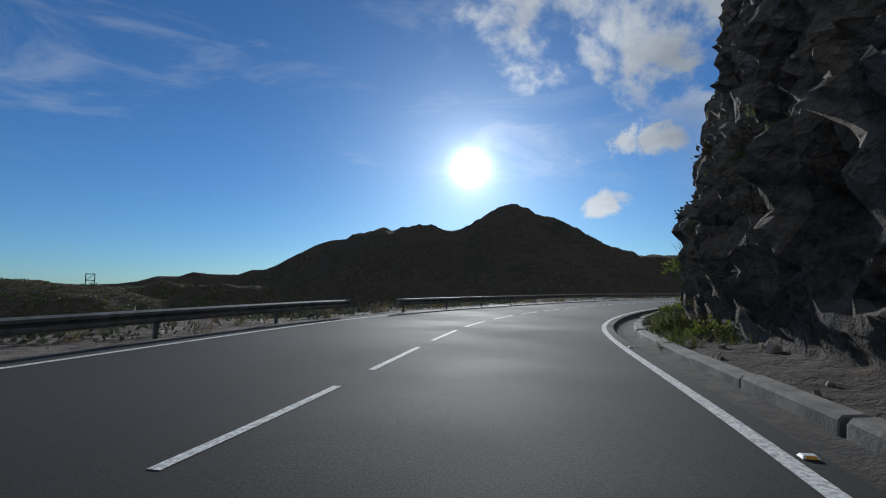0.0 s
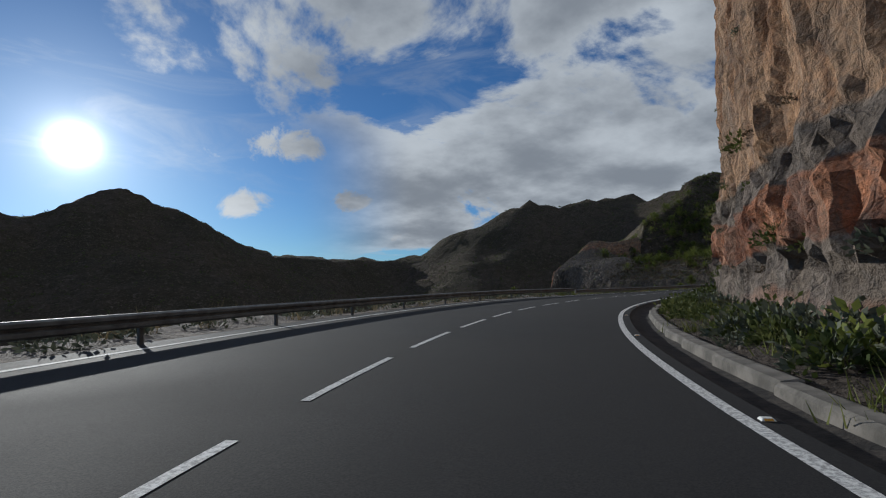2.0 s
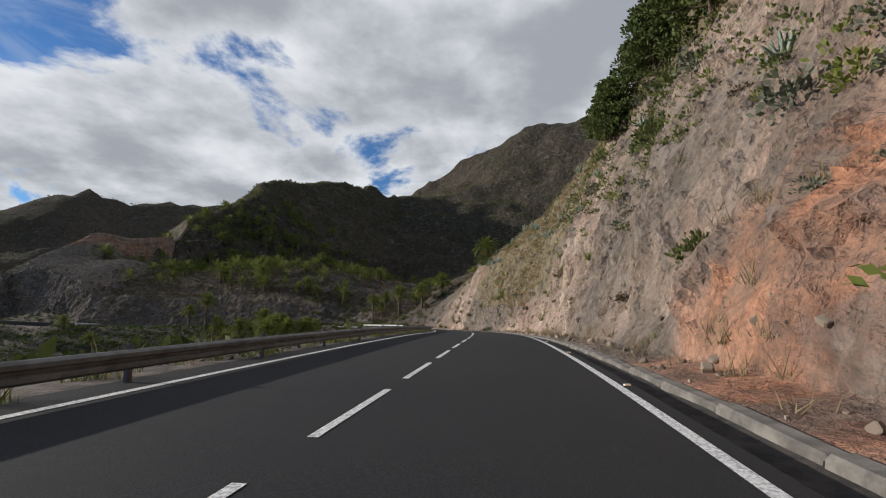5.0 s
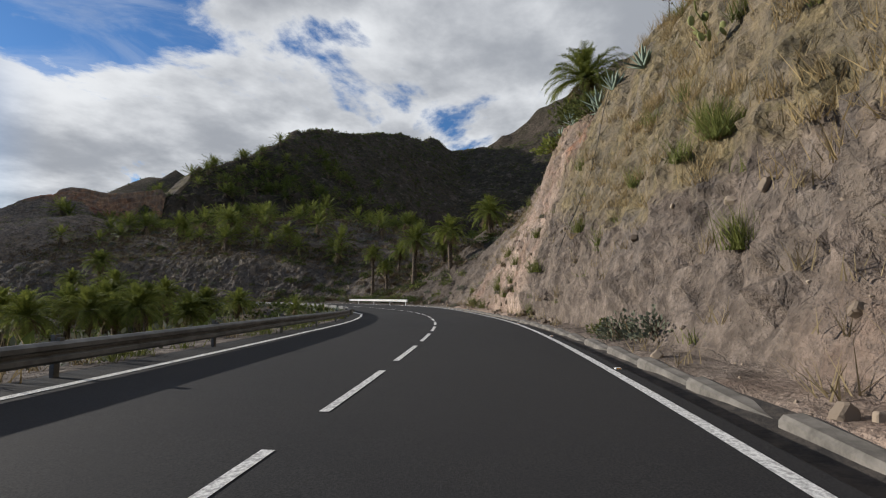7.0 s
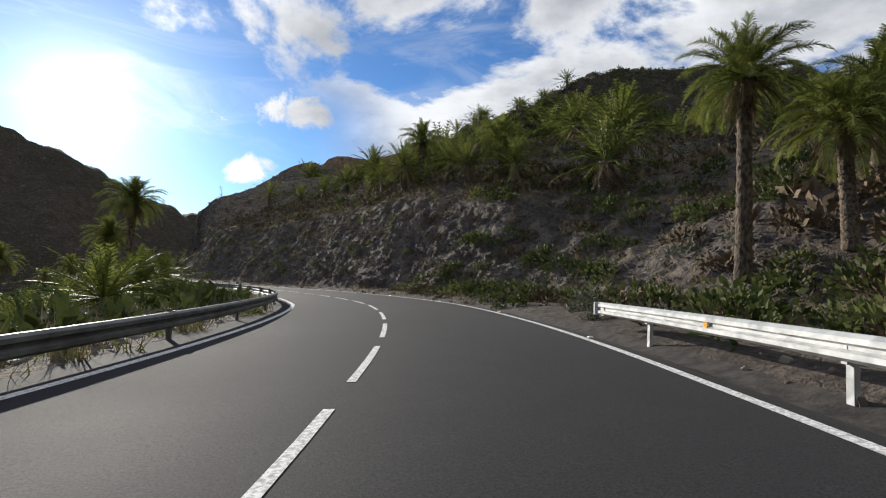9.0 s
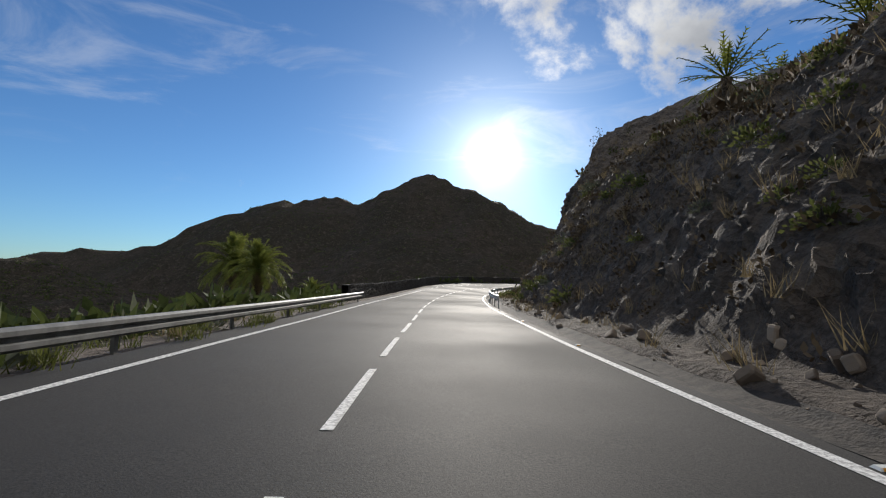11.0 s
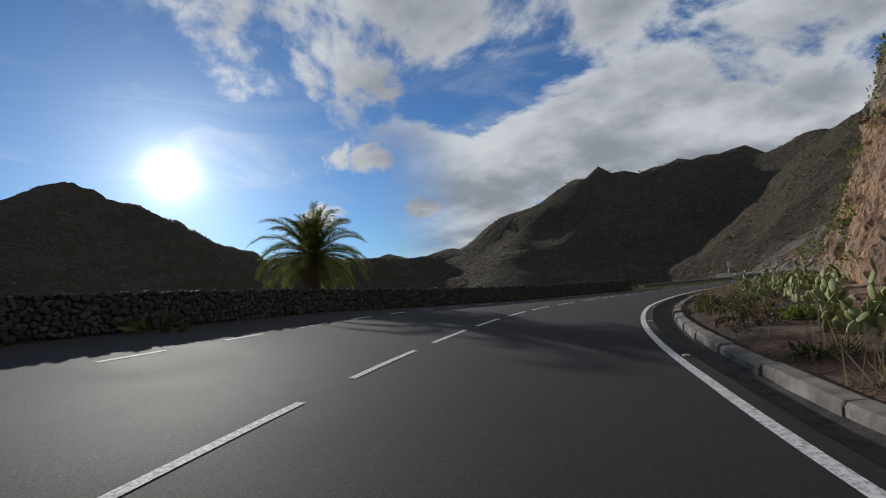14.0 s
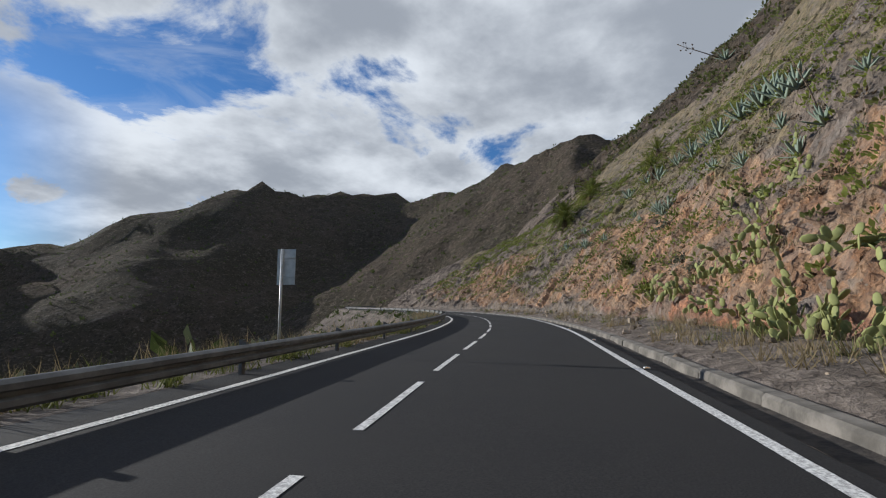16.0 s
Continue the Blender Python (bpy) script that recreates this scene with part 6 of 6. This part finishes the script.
def build_grass():
    dry = np.concatenate([slope_spots(900, 170, 285, 4.5, 24, 1), slope_spots(260, 256, 284, 4.5, 12, 31), slope_spots(260, 170, 285, 0.2, 4, 2), slope_spots(1300, 300, 410, 3, 20, 3), slope_spots(250, 320, 500, 0.1, 3, 4), slope_spots(300, 492, 600, 0.6, 6, 5),
                          slope_spots(260, 500, 600, 8, 30, 6), verge_spots(700, -40, 395, 0.9, 6, 7), verge_spots(300, 512, 590, 0.8, 4, 8), slope_spots(160, 100, 170, 0.2, 8, 9)])
    field("dry_grass", np.concatenate([blades(dry[::2], 16, 0.42, 0.16, 1), blades(dry[1::2], 22, 0.62, 0.14, 2)]), MT["straw"], "dry straw-coloured grass tufts on slopes and verges", "grass")
    hang = np.concatenate([slope_spots(330, 229, 258, 4.8, 12, 81), slope_spots(40, 212, 229, 7, 12, 88), slope_spots(150, 220, 258, 2.2, 4.6, 82)])
    field("hanging_grass", blades(hang, 55, 0.62, 0.24, 83), MT["golden"], "thick tufts of withered grass over the rock face", "grass")
    green = np.concatenate([slope_spots(260, 10, 110, 0.1, 2.6, 11), slope_spots(90, 180, 285, 0.5, 9, 12), verge_spots(260, 512, 560, 0.7, 3.5, 13), verge_spots(220, 200, 380, 0.8, 5, 14), verge_spots(420, 105, 390, 0.75, 1.9, 16), slope_spots(120, 492, 600, 0.3, 8, 15)])
    field("green_grass", blades(green, 26, 0.40, 0.14, 3), MT["grass"], "fresh green grass tufts beside the road", "grass")
    rush = np.concatenate([np.repeat(np.array([beside(246, 6.8), beside(243, 5.5), beside(245, 6.6)]), 3, axis=0), slope_spots(44, 195, 280, 1.5, 9, 21), slope_spots(14, 260, 282, 0.8, 3, 22)])
    field("rush_clump", blades(rush, 130, 0.85, 0.16, 4), MT["grass"], "bunches of stiff green rush on the rock", "grass")


def build_scrub():
    """Low bushes over the hillsides, more than one could count."""
    r = np.random.default_rng(31)
    coarse = [leaf_quads(13, 0.62, 0.46, 0.7, k) for k in range(5)]
    fine = [leaf_quads(20, 0.62, 0.26, 0.7, k) for k in range(5)]
    tiny = [leaf_quads(8, 0.62, 0.62, 0.7, k) for k in range(5)]

    def cover(spots, sizes, kit):
        return np.concatenate([kit[r.integers(5)] * q + p for p, q in zip(spots, sizes)])

    near = np.concatenate([slope_spots(900, 494, 608, 6, 48, 41), slope_spots(1000, 116, 255, 5.6, 34, 42), slope_spots(2600, 130, 224, 5.4, 26, 84), slope_spots(1300, 285, 412, 10, 50, 43), slope_spots(160, 410, 492, 10, 40, 44)])
    me = quads_mesh("hillside_scrub", cover(near, r.uniform(0.5, 1.25, len(near)), fine), MT["shrub"])
    tagged(new("hillside_scrub", me), "low green scrub scattered over the slopes", "scrub", kind="stuff")
    bright = np.concatenate([slope_spots(3800, 492, 640, 4.5, 40, 45), slope_spots(1300, 116, 224, 5.4, 26, 46), slope_spots(2600, 520, 640, 8, 46, 85)])
    me = quads_mesh("pale_scrub", cover(bright, r.uniform(0.45, 1.2, len(bright)), fine), MT["bright_shrub"])
    tagged(new("pale_scrub", me), "yellow-green succulent scrub over the slope", "scrub", kind="stuff")
    verge = np.concatenate([verge_spots(1500, -50, 395, 1.2, 30, 47), verge_spots(420, 512, 640, 1.4, 26, 48), verge_spots(500, 200, 380, 2, 34, 49), verge_spots(1100, -60, 395, 1.3, 4.5, 50), verge_spots(260, 512, 640, 1.5, 4, 51)])
    me = quads_mesh("verge_scrub", cover(verge, r.uniform(0.3, 1.0, len(verge)), fine), MT["grey_shrub"])
    tagged(new("verge_scrub", me), "grey-green low scrub below the road", "scrub", kind="stuff")
    bank_ = np.concatenate([slope_spots(1500, 296, 408, 1.2, 14, 86), slope_spots(3200, 500, 640, 5, 44, 87)])
    me = quads_mesh("bank_scrub", cover(bank_, r.uniform(0.3, 0.9, len(bank_)), fine), MT["dry_shrub"])
    tagged(new("bank_scrub", me), "withered brown scrub on the earth bank", "scrub", kind="stuff")
    hollow = np.concatenate([verge_spots(2600, 280, 396, 2.2, 46, 71), verge_spots(1000, 300, 470, 9, 58, 74), verge_spots(800, 512, 660, 3, 40, 72), verge_spots(900, 398, 512, 7.5, 46, 73), verge_spots(4200, 140, 300, 4, 60, 75), verge_spots(3600, 330, 480, 3, 60, 77)])
    me = quads_mesh("hollow_scrub", cover(hollow, r.uniform(0.6, 1.5, len(hollow)), coarse), MT["pine"])
    tagged(new("hollow_scrub", me), "dense green bushes in the hollow inside the bend", "scrub", kind="stuff")
    gx, gy = r.uniform(258, 500, 6000), r.uniform(108, 330, 6000)
    s, d = near_road(gx, gy)
    ok = (d > 14) & (np.abs(d) > 50)
    flank = np.stack([gx, gy, land_z(gx, gy)], axis=-1)[ok]
    flank = np.concatenate([flank, slope_spots(2200, 290, 410, 8, 50, 76)])
    me = quads_mesh("flank_scrub", cover(flank, r.uniform(0.5, 1.5, len(flank)), coarse), MT["dry_shrub"])
    tagged(new("flank_scrub", me), "withered brown bushes dotted between rocks on the flank", "scrub", kind="stuff")
    gx, gy = r.uniform(255, 720, 7000), r.uniform(60, 420, 7000)
    z = land_z(gx, gy)
    s, d = near_road(gx, gy)
    ok = np.abs(d) > 50
    far = np.stack([gx, gy, z], axis=-1)[ok]
    me = quads_mesh("mountain_scrub", cover(far, r.uniform(0.9, 2.4, len(far)), coarse), MT["shrub"])
    tagged(new("mountain_scrub", me), "dark scrub dotted over the mountain flank", "scrub", kind="stuff")
    gx, gy = r.uniform(340, 700, 6000), r.uniform(180, 400, 6000)
    s, d = near_road(gx, gy)
    ok = d > 44
    upper = np.stack([gx, gy, land_z(gx, gy)], axis=-1)[ok]
    me = quads_mesh("upper_scrub", cover(upper, r.uniform(0.7, 1.9, len(upper)), tiny), MT["shrub"])
    tagged(new("upper_scrub", me), "olive green scrub covering the upper slope", "scrub", kind="stuff")
    gx = np.concatenate([r.uniform(-1100, 1300, 9000), r.uniform(-1000, -200, 5000)])
    gy = np.concatenate([r.uniform(400, 1500, 9000), r.uniform(330, 900, 5000)])
    far = np.stack([gx, gy, land_z(gx, gy) - 0.8], axis=-1)
    me = quads_mesh("far_trees", cover(far, r.uniform(2.0, 5.0, len(far)), tiny), MT["pine"])
    tagged(new("far_trees", me), "dark trees and bushes on far ridges", "trees", kind="stuff")


def build_rubble():
    r = np.random.default_rng(51)
    spots = np.concatenate([slope_spots(500, 255, 305, 0.0, 3.0, 61), slope_spots(500, 100, 250, 0.0, 2.4, 62), slope_spots(400, 320, 412, 0.0, 2.0, 63), slope_spots(500, 480, 600, 0.1, 5.5, 64), slope_spots(250, 0, 100, 0.1, 2.6, 65)])
    co, fc = [], []
    for k in range(6):
        me = STONES[k]
        c = np.empty(len(me.vertices) * 3)
        me.vertices.foreach_get("co", c)
        f = np.empty(len(me.polygons) * 3, dtype=np.int32)
        me.polygons.foreach_get("vertices", f)
        co.append(c.reshape(-1, 3))
        fc.append(f.reshape(-1, 3))
    v, f, off = [], [], 0
    for p in spots:
        k = r.integers(6)
        q = 0.06 + 0.30 * r.random() ** 3
        m = np.array(Euler(r.uniform(0, 6, 3)).to_matrix())
        v.append((co[k] * np.array([1, r.uniform(0.6, 1.2), r.uniform(0.5, 0.9)])) @ m.T * q + p + np.array([0, 0, 0.15 * q]))
        f.append(fc[k] + off)
        off += len(co[k])
    tagged(raw_mesh("rubble", np.concatenate(v), np.concatenate(f), MT["rubble"], smooth_shade=False), "broken stones fallen along the foot of the slope", "stones", kind="stuff")


build_grass()
build_scrub()
build_rubble()
build_wall()
